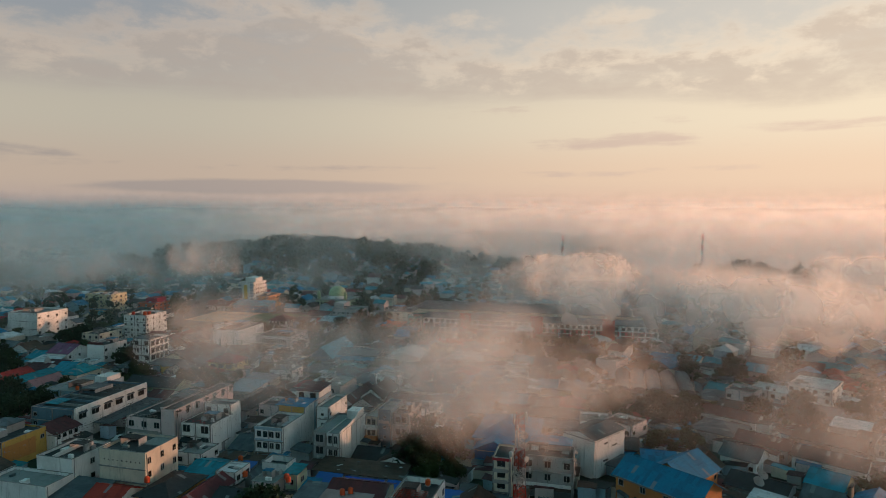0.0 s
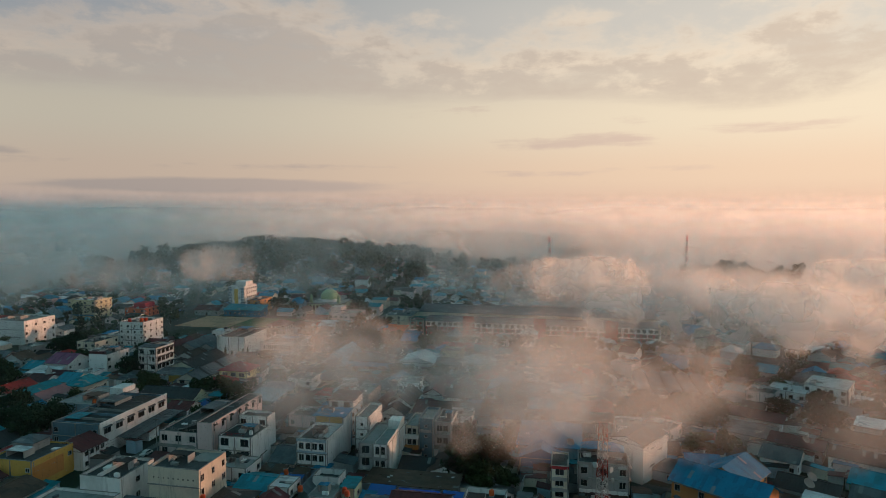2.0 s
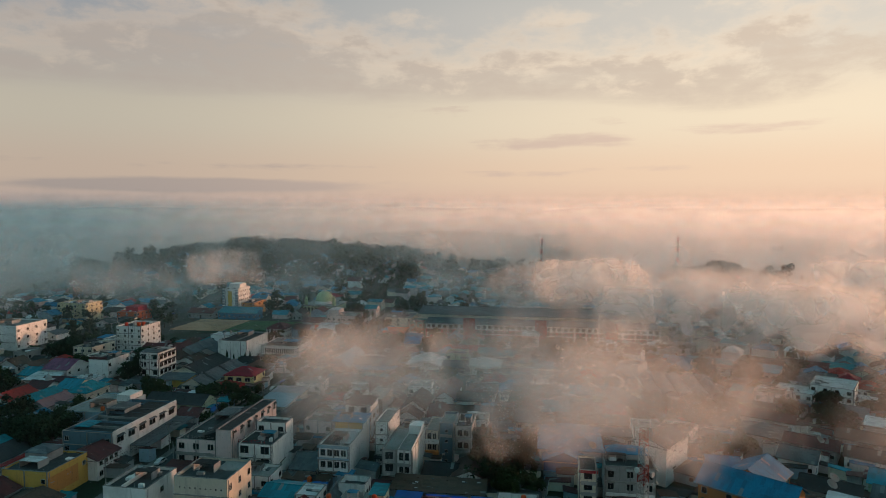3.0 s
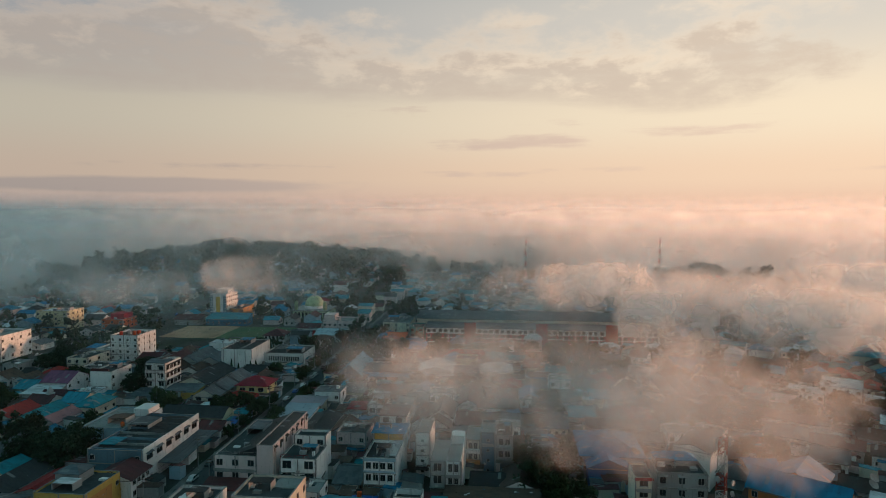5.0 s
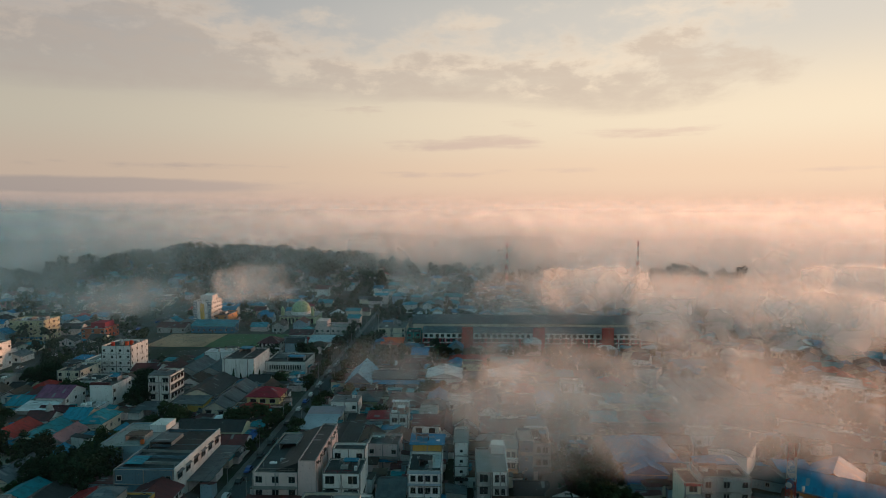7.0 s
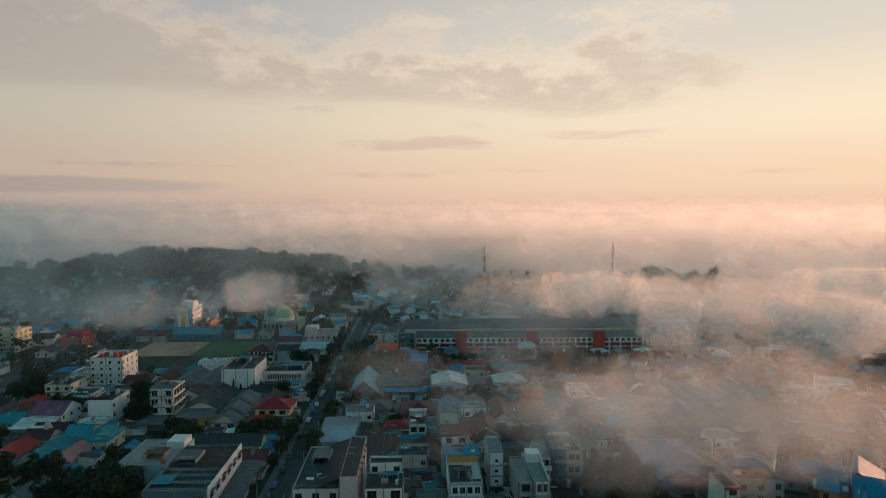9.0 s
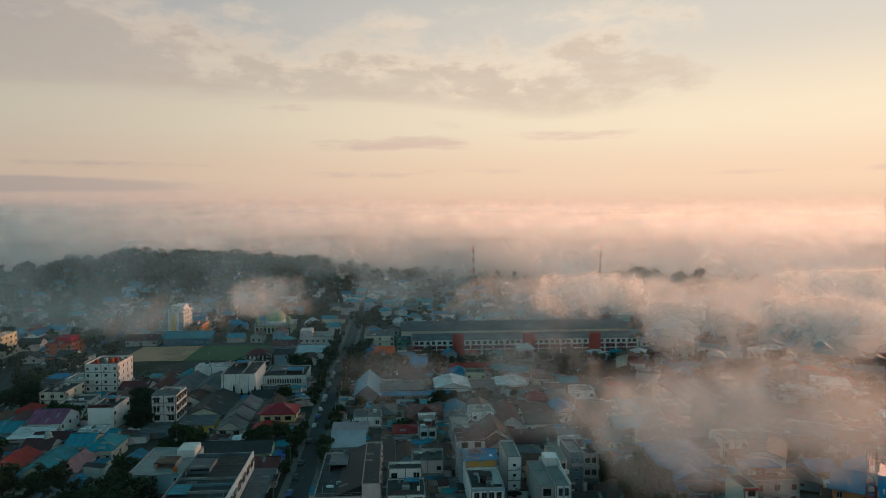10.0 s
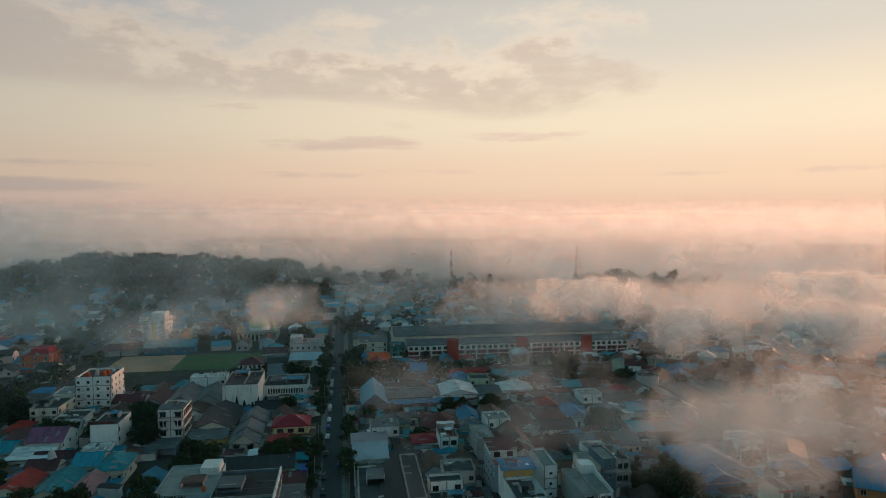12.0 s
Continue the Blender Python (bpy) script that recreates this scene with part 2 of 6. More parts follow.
CAR_BLACK = surface("black_car_paint", (0.02, 0.02, 0.022), 0.3, 0.1)
CAR_BLUE = surface("blue_car_paint", (0.03, 0.08, 0.28), 0.3, 0.1)
CAR_SILVER = surface("silver_car_paint", (0.35, 0.35, 0.36), 0.3, 0.1)
RUBBER = surface("rubber", (0.02, 0.02, 0.02), 0.9, 0.2)


def leaf_material(name, dark, light):
    m = bpy.data.materials.new(name)
    m.use_nodes = True
    g = Graph(m.node_tree)
    b = g.tree.nodes["Principled BSDF"]
    island = g.node("ShaderNodeNewGeometry").outputs["Random Per Island"]
    rnd = g.node("ShaderNodeObjectInfo").outputs["Random"]
    col = g.mix(g.math("MULTIPLY_ADD", island, 0.7, g.math("MULTIPLY", rnd, 0.3)), dark, light)
    g.plug(b.inputs["Base Color"], col)
    b.inputs["Roughness"].default_value = 0.8
    b.inputs["Specular IOR Level"].default_value = 0.1
    MATS[name] = m
    return m


LEAF = leaf_material("leaves", (0.016, 0.032, 0.013), (0.042, 0.07, 0.026))
LEAF_BLUE = leaf_material("dark_leaves", (0.012, 0.028, 0.016), (0.035, 0.06, 0.03))


def ground_material():
    m = surface("town_ground", (0.085, 0.08, 0.07), 0.95, 0.0)
    g = Graph(m.node_tree)
    b = g.tree.nodes["Principled BSDF"]
    at = g.node("ShaderNodeNewGeometry").outputs["Position"]
    plots = g.noise(at, 0.03, 5.0, 0.6)
    fine = g.noise(at, 0.6, 5.0, 0.65)
    col = g.mix(g.step(plots, 0.42, 0.58), (0.022, 0.034, 0.018), (0.055, 0.052, 0.047))
    col = g.mix(g.math("MULTIPLY", g.step(fine, 0.4, 0.7), 0.5), col, (0.028, 0.029, 0.026))
    g.plug(b.inputs["Base Color"], col)
    return m


GROUND = ground_material()


def mist_material():
    """Thin mist: lets light pass where it is sparse and scatters it where it is dense."""
    m = bpy.data.materials.new("mist")
    m.use_nodes = True
    g = Graph(m.node_tree)
    g.tree.nodes.clear()
    box_at = g.node("ShaderNodeTexCoord").outputs["Generated"]
    at = g.node("ShaderNodeNewGeometry").outputs["Position"]
    said = g.node("ShaderNodeAttribute")
    said.attribute_type, said.attribute_name = "OBJECT", "density"
    dens = said.outputs["Fac"]
    said = g.node("ShaderNodeAttribute")
    said.attribute_type, said.attribute_name = "OBJECT", "puff"
    puff = said.outputs["Fac"]
    said = g.node("ShaderNodeAttribute")
    said.attribute_type, said.attribute_name = "OBJECT", "level"
    level = said.outputs["Fac"]
    sep = g.node("ShaderNodeSeparateXYZ")
    g.plug(sep.inputs[0], box_at)
    cx = g.math("MULTIPLY_ADD", sep.outputs[0], 2.0, -1.0)
    cy = g.math("MULTIPLY_ADD", sep.outputs[1], 2.0, -1.0)
    cz = sep.outputs[2]
    said = g.node("ShaderNodeAttribute")
    said.attribute_type, said.attribute_name = "OBJECT", "fine"
    scaled = g.node("ShaderNodeVectorMath")
    scaled.operation = "SCALE"
    g.plug(scaled.inputs[0], at)
    g.plug(scaled.inputs["Scale"], said.outputs["Fac"])
    at = scaled.outputs[0]
    n1 = g.noise(at, 0.020, 2.0, 0.45, 0.5)
    n2 = g.noise(at, 0.058, 3.0, 0.5, 0.6)
    lump = g.math("ADD", g.math("MULTIPLY", n1, 0.64), g.math("MULTIPLY", n2, 0.36))
    lump = g.math("MULTIPLY", g.math("SUBTRACT", lump, 0.5), puff)
    side = g.math("MULTIPLY_ADD", cx, cx, g.math("MULTIPLY", cy, cy))
    side = g.math("MULTIPLY", side, g.math("SUBTRACT", 1.0, level))
    said = g.node("ShaderNodeAttribute")
    said.attribute_type, said.attribute_name = "OBJECT", "heart"
    heart = said.outputs["Fac"]
    over = g.math("DIVIDE", g.math("SUBTRACT", cz, heart), g.math("SUBTRACT", 1.0, heart))
    under = g.math("DIVIDE", g.math("SUBTRACT", heart, cz), heart)
    rise = g.math("POWER", g.math("MAXIMUM", over, under), 2.0)
    tall = g.math("SUBTRACT", g.math("MAXIMUM", over, 0.0), g.math("MAXIMUM", under, 0.0))
    swell = g.node("ShaderNodeVectorMath")
    swell.operation = "SCALE"
    g.plug(swell.inputs[0], g.join(cx, cy, tall))
    g.plug(swell.inputs["Scale"], g.math("SUBTRACT", 1.0, level))
    turned = g.node("ShaderNodeVectorTransform")
    turned.vector_type, turned.convert_from, turned.convert_to = "VECTOR", "OBJECT", "WORLD"
    g.plug(turned.inputs[0], swell.outputs[0])
    round_way = turned.outputs[0]
    body = g.math("SUBTRACT", 1.0, g.math("SQRT", g.math("ADD", side, rise)))
    body = g.math("MULTIPLY", g.step(g.math("ADD", body, lump), 0.04, 0.46), g.step(n2, 0.34, 0.6, 0.4, 1.0))
    layer = g.step(cz, 1.0, 0.2)
    layer = g.math("MULTIPLY", layer, g.step(g.math("ADD", g.math("MULTIPLY", lump, 1.4), 0.5), 0.0, 1.0))
    body = g.math("ADD", g.math("MULTIPLY", body, g.math("SUBTRACT", 1.0, level)), g.math("MULTIPLY", layer, level))
    edge = g.math("MULTIPLY", g.step(g.math("ABSOLUTE", cx), 1.0, 0.75), g.math("MULTIPLY", g.step(cz, 1.0, 0.8), g.step(g.math("ADD", cz, g.math("LESS_THAN", heart, 0.01)), 0.0, 0.2)))
    edge = g.math("MULTIPLY", edge, g.math("MAXIMUM", level, g.step(g.math("ABSOLUTE", cy), 1.02, 0.7)))
    alpha = g.math("MULTIPLY", g.math("MULTIPLY", body, edge), dens)
    clear = g.node("ShaderNodeBsdfTransparent")
    through_it = g.node("ShaderNodeBsdfTranslucent")
    back = g.node("ShaderNodeBsdfDiffuse")
    relief = g.node("ShaderNodeBump")
    relief.inputs["Strength"].default_value, relief.inputs["Distance"].default_value = 0.55, 26.0
    g.plug(relief.inputs["Height"], g.math("ADD", n1, g.math("MULTIPLY", n2, 0.4)))
    puffed = g.node("ShaderNodeVectorMath")
    puffed.operation = "MULTIPLY_ADD"
    g.plug(puffed.inputs[0], round_way)
    puffed.inputs[1].default_value = (1.6, 1.6, 2.2)
    g.plug(puffed.inputs[2], relief.outputs[0])
    for n, tilt, way in ((through_it, g.math("MULTIPLY_ADD", level, -0.5, -0.12), relief.outputs[0]), (back, g.math("MULTIPLY_ADD", level, 0.4, 0.3), puffed.outputs[0])):
        lean = g.node("ShaderNodeVectorMath")
        g.plug(lean.inputs[0], way)
        g.plug(lean.inputs[1], g.join(0.0, 0.0, tilt))
        unit = g.node("ShaderNodeVectorMath")
        unit.operation = "NORMALIZE"
        g.plug(unit.inputs[0], lean.outputs[0])
        g.plug(n.inputs["Normal"], unit.outputs[0])
        n.inputs[0].default_value = (0.96, 0.96, 0.96, 1)
    scatter = g.node("ShaderNodeMixShader")
    said = g.node("ShaderNodeAttribute")
    said.attribute_type, said.attribute_name = "OBJECT", "back_scatter"
    g.plug(scatter.inputs[0], said.outputs["Fac"])
    g.plug(scatter.inputs[1], through_it.outputs[0])
    g.plug(scatter.inputs[2], back.outputs[0])
    out_mix = g.node("ShaderNodeMixShader")
    g.plug(out_mix.inputs[0], alpha)
    g.plug(out_mix.inputs[1], clear.outputs[0])
    g.plug(out_mix.inputs[2], scatter.outputs[0])
    out = g.node("ShaderNodeOutputMaterial")
    g.plug(out.inputs[0], out_mix.outputs[0])
    return m


MIST = mist_material()

# ---- the town's grid: u across, v along the main street, which runs 15 degrees to the right of the first view ----
GRID = -15.0
CG, SG = math.cos(radians(15)), math.sin(radians(15))
TAKEN = []


def smooth(x, a, b):
    f = min(1.0, max(0.0, (x - a) / (b - a)))
    return f * f * (3 - 2 * f)


def hill(u, v):
    """Height of the ground: flat town, a wooded rise behind it."""
    rise = smooth(v, 490, 650) * (1 - 0.6 * smooth(v, 760, 1100))
    lobe = math.exp(-((u + 370) / 160) ** 2) + 0.22 * math.exp(-((u + 90) / 130) ** 2)
    knoll = 20.0 * math.exp(-((u - 120) / 62) ** 2 - ((v - 575) / 55) ** 2)
    return (26.0 + 5.0 * math.sin(u / 47.0) + 3.0 * math.sin(v / 31.0 + u / 90.0)) * rise * min(1.0, lobe) + knoll


def spot(u, v, z=0.0, turn=0.0):
    return pose(u * CG + v * SG, -u * SG + v * CG, z, 0, 0, GRID + turn)


def mesh_of(name, bm, material, smooth_faces=False):
    me = bpy.data.meshes.new(name)
    bm.normal_update()
    bm.to_mesh(me)
    bm.free()
    me.materials.append(material)
    if smooth_faces:
        me.shade_smooth()
    return me


def part(name, bm, material, parent, label="", at=None):
    """Links a bmesh as one mesh under a thing or a part."""
    me = bm if isinstance(bm, bpy.types.Mesh) else mesh_of(name, bm, material)
    ob = new(name, me)
    ob.parent = parent
    if at is not None:
        ob.matrix_basis = at
    return tagged(ob, label)


def thing(name, u, v, turn=0.0, z=None, label="", category="", group="", kind=""):
    ob = new(name)
    ob.empty_display_size = 0.5
    ob.matrix_basis = spot(u, v, hill(u, v) if z is None else z, turn)
    return tagged(ob, label, category, group, kind)


def box(bm, x0, x1, y0, y1, z0, z1):
    vs = [bm.verts.new((x, y, z)) for z in (z0, z1) for x, y in ((x0, y0), (x1, y0), (x1, y1), (x0, y1))]
    for f in ((3, 2, 1, 0), (4, 5, 6, 7), (0, 1, 5, 4), (1, 2, 6, 5), (2, 3, 7, 6), (3, 0, 4, 7)):
        bm.faces.new([vs[i] for i in f])
    return vs


def slab(x0, x1, y0, y1, z0, z1):
    bm = bmesh.new()
    box(bm, x0, x1, y0, y1, z0, z1)
    return bm


def tube(bm, a, b, r0, r1, sides=6):
    a, b = Vector(a), Vector(b)
    turn = (b - a).to_track_quat("Z", "Y").to_matrix()
    rings = []
    for p, r in ((a, r0), (b, r1)):
        rings.append([bm.verts.new(p + turn @ Vector((r * math.cos(2 * math.pi * i / sides), r * math.sin(2 * math.pi * i / sides), 0))) for i in range(sides)])
    for i in range(sides):
        bm.faces.new((rings[0][i], rings[0][(i + 1) % sides], rings[1][(i + 1) % sides], rings[1][i]))
    bm.faces.new(rings[1])
    bm.faces.new(rings[0][::-1])


def lathe(bm, profile, sides=20):
    rings = [[bm.verts.new((r * math.cos(2 * math.pi * i / sides), r * math.sin(2 * math.pi * i / sides), z)) for i in range(sides)] for r, z in profile]
    for lo, hi in zip(rings, rings[1:]):
        for i in range(sides):
            bm.faces.new((lo[i], lo[(i + 1) % sides], hi[(i + 1) % sides], hi[i]))
    bm.faces.new(rings[0][::-1])
    bm.faces.new(rings[-1])


WINDOWS = {}


def window_meshes(w, h, frame_mat, glass_mat):
    key = (round(w, 1), round(h, 1), frame_mat.name, glass_mat.name)
    if key not in WINDOWS:
        f = bmesh.new()
        b = 0.09
        box(f, -w / 2, -w / 2 + b, -0.09, 0, 0, h)
        box(f, w / 2 - b, w / 2, -0.09, 0, 0, h)
        box(f, -w / 2 + b, w / 2 - b, -0.09, 0, h - b, h)
        box(f, -w / 2 - 0.08, w / 2 + 0.08, -0.16, 0, -0.08, 0.0)
        if w > 1.0:
            box(f, -0.03, 0.03, -0.07, 0, 0, h - b)
        p = slab(-w / 2 + b, w / 2 - b, -0.035, 0, 0, h - b)
        WINDOWS[key] = (mesh_of("window_frame", f, frame_mat), mesh_of("pane", p, glass_mat))
    return WINDOWS[key]


AWNINGS = {}


def awning_mesh(w, material):
    key = (round(w, 1), material.name)
    if key not in AWNINGS:
        bm = bmesh.new()
        vs = box(bm, -w / 2, w / 2, -0.7, 0, 0, 0.08)
        for i in (2, 3, 6, 7):
            vs[i].co.z += 0.4
        AWNINGS[key] = mesh_of("awning", bm, material)
    return AWNINGS[key]


def on_side(w, d, side, along, z):
    """The local pose of something fixed to a wall, facing out."""
    if side == "f":
        return pose(along, -d / 2, z, 0, 0, 0)
    if side == "r":
        return pose(w / 2, along, z, 0, 0, 90)
    if side == "l":
        return pose(-w / 2, along, z, 0, 0, -90)
    return pose(along, d / 2, z, 0, 0, 180)


def add_windows(home, w, d, side, zs, n, ww=1.5, wh=1.4, margin=0.8, shade=None, frame_mat=None, glass_mat=None):
    length = w if side in "fb" else d
    frame_me, pane_me = window_meshes(ww, wh, frame_mat or FRAME, glass_mat or GLASS)
    for z in zs:
        for i in range(n):
            along = 0.0 if n == 1 else -length / 2 + margin + ww / 2 + (length - 2 * margin - ww) * i / (n - 1)
            ob = part("window", frame_me, None, home, at=on_side(w, d, side, along, z))
            part("pane", pane_me, None, ob)
            if shade:
                part("awning", awning_mesh(ww + 0.5, shade), None, home, at=on_side(w, d, side, along, z + wh + 0.1))


def take(u0, u1, v0, v1):
    TAKEN.append((min(u0, u1), max(u0, u1), min(v0, v1), max(v0, v1)))


def flat_walls(w, d, h, parapet=0.8, thick=0.22):
    """Walls that rise past the roof deck as a parapet."""
    bm = bmesh.new()
    x, y, t = w / 2, d / 2, thick
    outer = box(bm, -x, x, -y, y, -0.3, h)
    top = [f for f in bm.faces if all(abs(v.co.z - h) < 1e-4 for v in f.verts)]
    bmesh.ops.delete(bm, geom=top, context="FACES_ONLY")
    rim = outer[4:]
    inn = [bm.verts.new((sx * (x - t), sy * (y - t), h)) for sx, sy in ((-1, -1), (1, -1), (1, 1), (-1, 1))]
    low = [bm.verts.new((v.co.x, v.co.y, h - parapet)) for v in inn]
    for i in range(4):
        j = (i + 1) % 4
        bm.faces.new((rim[i], rim[j], inn[j], inn[i]))
        bm.faces.new((inn[i], inn[j], low[j], low[i]))
    bm.faces.new(low)
    return bm


CLUTTER = random.Random(77)


def clutter(home, w, d, z):
    """Small things that stand on a flat roof: boxes, sheets, pipes, plinths."""
    c = CLUTTER
    if w < 5 or d < 6:
        return
    for i in range(c.randrange(2, 6)):
        x, y = c.uniform(-w / 2 + 1.2, w / 2 - 1.2), c.uniform(-d / 2 + 1.2, d / 2 - 1.2)
        a, b = c.uniform(0.3, 1.1), c.uniform(0.3, 1.1)
        part("roof_box", slab(x - a, x + a, y - b, y + b, z - 0.02, z + c.uniform(0.3, 1.2)), c.choice((WHITE, PALE_DECK, GREY_WALL, ROOF_GREY)), home)
    if c.random() < 0.6:
        x, y = c.uniform(-w / 4, w / 4), c.uniform(-d / 4, d / 4)
        sheet = slab(x - w / 5, x + w / 5, y - d / 8, y + d / 8, z + 1.9, z + 2.0)
        part("roof_sheet", sheet, c.choice((ROOF_GREY, ROOF_RUST, ROOF_WHITE, ROOF_DARK, ROOF_BLUE)), home)
        for sx in (-1, 1):
            part("sheet_wall", slab(x + sx * w / 5 - 0.1, x + sx * w / 5 + 0.1, y - d / 8, y + d / 8, z - 0.02, z + 1.9), GREY_WALL, home)
    for i in range(2):
        bm = bmesh.new()
        x, y = c.uniform(-w / 2 + 0.5, w / 2 - 0.5), c.uniform(-d / 2 + 0.5, d / 2 - 0.5)
        tube(bm, (x, y, z - 0.02), (x, y, z + c.uniform(1.0, 2.2)), 0.05, 0.05, 5)
        part("vent_pipe", bm, STEEL, home)


def dress_front(home, w, d, h, step, storeys, f, ww):
    """Piers, balcony rails, cooling units and a name board on a street front."""
    c = CLUTTER
    y = -d / 2
    for i in range(2):
        x = (-1, 1)[i] * (w / 2 - 0.16)
        part("pier", slab(x - 0.15, x + 0.15, y - 0.2, y - 0.002, 0.0, h), PALE_DECK, home)
    if f > 1:
        part("pier", slab(-0.14, 0.14, y - 0.16, y - 0.002, 0.0, h - 0.1), PALE_DECK, home)
    for k in range(1, storeys):
        if c.random() < 0.35:
            part("balcony", slab(-w / 2 + 0.4, w / 2 - 0.4, y - 1.1, y - 0.302, k * step - 0.12, k * step + 0.05), PALE_DECK, home)
            part("balcony_wall", slab(-w / 2 + 0.4, w / 2 - 0.4, y - 1.18, y - 1.102, k * step - 0.12, k * step + 0.85), c.choice((WHITE, GREY_WALL, PALE_DECK)), home)
        elif c.random() < 0.7:
            x = c.uniform(-w / 2 + 0.8, w / 2 - 0.8)
            part("cooling_unit", slab(x - 0.42, x + 0.42, y - 0.5, y - 0.17, k * step + 0.2, k * step + 0.8), WHITE_STEEL, home)
    if c.random() < 0.6:
        part("street_canopy", lean_roof(w * 0.94, 1.6, step - 0.75, step - 0.35, 0.0), c.choice((ROOF_GREY, ROOF_BLUE, ROOF_RUST, ROOF_DARK)), home, at=pose(0, y - 0.95, 0))


def block(label, u0, u1, v0, v1, h, wall=None, deck=None, storeys=3, f=0, r=0, l=0, b=0, parapet=0.8, ww=1.5, wh=1.4, shade=None, ledges=True, turn=0.0, category="shophouse", name="shophouse", group="", ground="shutter", claim=True, z=None, skip=0):
    """A flat-roofed building with storeys of windows, floor ledges and a shop shutter."""
    wall, deck = wall or WHITE, deck or DECK
    w, d = abs(u1 - u0), abs(v1 - v0)
    home = thing(name, (u0 + u1) / 2, (v0 + v1) / 2, turn, z, label, category, group)
    if claim:
        take(u0, u1, v0, v1)
    part("wall", flat_walls(w, d, h, parapet), wall, home)
    part("roof", slab(-w / 2 + 0.24, w / 2 - 0.24, -d / 2 + 0.24, d / 2 - 0.24, h - parapet - 0.05, h - parapet + 0.06), deck, home)
    part("coping", rim_mesh(w, d, h), PALE_DECK, home)
    step = (h - parapet) / storeys
    levels = [i * step + step * 0.36 for i in range(max(skip, 1 if ground == "shutter" else 0), storeys)]
    for side, n in (("f", f), ("r", r), ("l", l), ("b", b)):
        if n:
            add_windows(home, w, d, side, levels, n, ww, wh, shade=shade)
    if ledges:
        for i in range(1, storeys):
            part("ledge", slab(-w / 2 - 0.12, w / 2 + 0.12, -d / 2 - 0.3, -d / 2 - 0.002, i * step - 0.1, i * step + 0.12), PALE_DECK, home)
    clutter(home, w, d, h - parapet + 0.06)
    if f:
        dress_front(home, w, d, h, step, storeys, f, ww)
    if w > 4 and d > 8:
        part("downpipe", slab(w / 2 + 0.002, w / 2 + 0.14, -d / 2 + 0.5, -d / 2 + 0.64, 0.0, h - 0.3), GREY_WALL, home)
    if ground == "shutter" and f:
        part("shutter", slab(-w / 2 + 0.5, w / 2 - 0.5, -d / 2 - 0.06, -d / 2 - 0.002, 0.1, step - 0.6), SHUTTER, home)
    return home


def rim_mesh(w, d, h):
    bm = bmesh.new()
    x, y, o, t = w / 2, d / 2, 0.06, 0.3
    box(bm, -x - o, x + o, -y - o, -y + t, h, h + 0.08)
    box(bm, -x - o, x + o, y - t, y + o, h, h + 0.08)
    box(bm, -x - o, -x + t, -y + t, y - t, h, h + 0.08)
    box(bm, x - t, x + o, -y + t, y - t, h, h + 0.08)
    return bm


def gable_roof(w, d, eave, ridge, over=0.6, thick=0.12):
    """Two slopes, ridge along y."""
    bm = bmesh.new()
    x, y = w / 2 + over, d / 2 + over
    drop = (ridge - eave) * over / (w / 2)
    pts = ((-x, eave - drop), (0, ridge), (x, eave - drop))
    rings = []
    for yy in (-y, y):
        top = [bm.verts.new((a, yy, z + thick)) for a, z in pts]
        low = [bm.verts.new((a, yy, z)) for a, z in pts]
        rings.append((top, low))
    (t0, l0), (t1, l1) = rings
    for i in (0, 1):
        bm.faces.new((t0[i], t0[i + 1], t1[i + 1], t1[i]))
        bm.faces.new((l0[i + 1], l0[i], l1[i], l1[i + 1]))
        bm.faces.new((l0[i], l0[i + 1], t0[i + 1], t0[i]))
        bm.faces.new((l1[i + 1], l1[i], t1[i], t1[i + 1]))
    bm.faces.new((l0[0], t0[0], t1[0], l1[0]))
    bm.faces.new((l0[2], l1[2], t1[2], t0[2]))
    tube(bm, (0, -y, ridge + thick), (0, y, ridge + thick), 0.14, 0.14, 5)
    return bm


def hip_roof(w, d, eave, ridge, over=0.7, thick=0.14):
    bm = bmesh.new()
    x, y = w / 2 + over, d / 2 + over
    run = max(0.05, y - x) if y > x else 0.05
    runx = max(0.05, x - y) if x > y else 0.05
    low = [bm.verts.new((a * x, b * y, eave - 0.25)) for a, b in ((-1, -1), (1, -1), (1, 1), (-1, 1))]
    up = [bm.verts.new((v.co.x, v.co.y, eave - 0.25 + thick)) for v in low]
    top = [bm.verts.new(c) for c in (((0, -run, ridge), (0, run, ridge)) if y >= x else ((-runx, 0, ridge), (runx, 0, ridge)))]
    for i in range(4):
        bm.faces.new((low[i], low[(i + 1) % 4], up[(i + 1) % 4], up[i]))
    bm.faces.new(low[::-1])
    if y >= x:
        bm.faces.new((up[0], up[1], top[0]))
        bm.faces.new((up[1], up[2], top[1], top[0]))
        bm.faces.new((up[2], up[3], top[1]))
        bm.faces.new((up[3], up[0], top[0], top[1]))
    else:
        bm.faces.new((up[0], up[1], top[1], top[0]))
        bm.faces.new((up[1], up[2], top[1]))
        bm.faces.new((up[2], up[3], top[0], top[1]))
        bm.faces.new((up[3], up[0], top[0]))
    return bm


def lean_roof(w, d, low, high, over=0.5, thick=0.1):
    """One slope, high at the back."""
    bm = bmesh.new()
    vs = box(bm, -w / 2 - over, w / 2 + over, -d / 2 - over, d / 2 + over, low, low + thick)
    for i in (2, 3, 6, 7):
        vs[i].co.z += high - low
    return bm


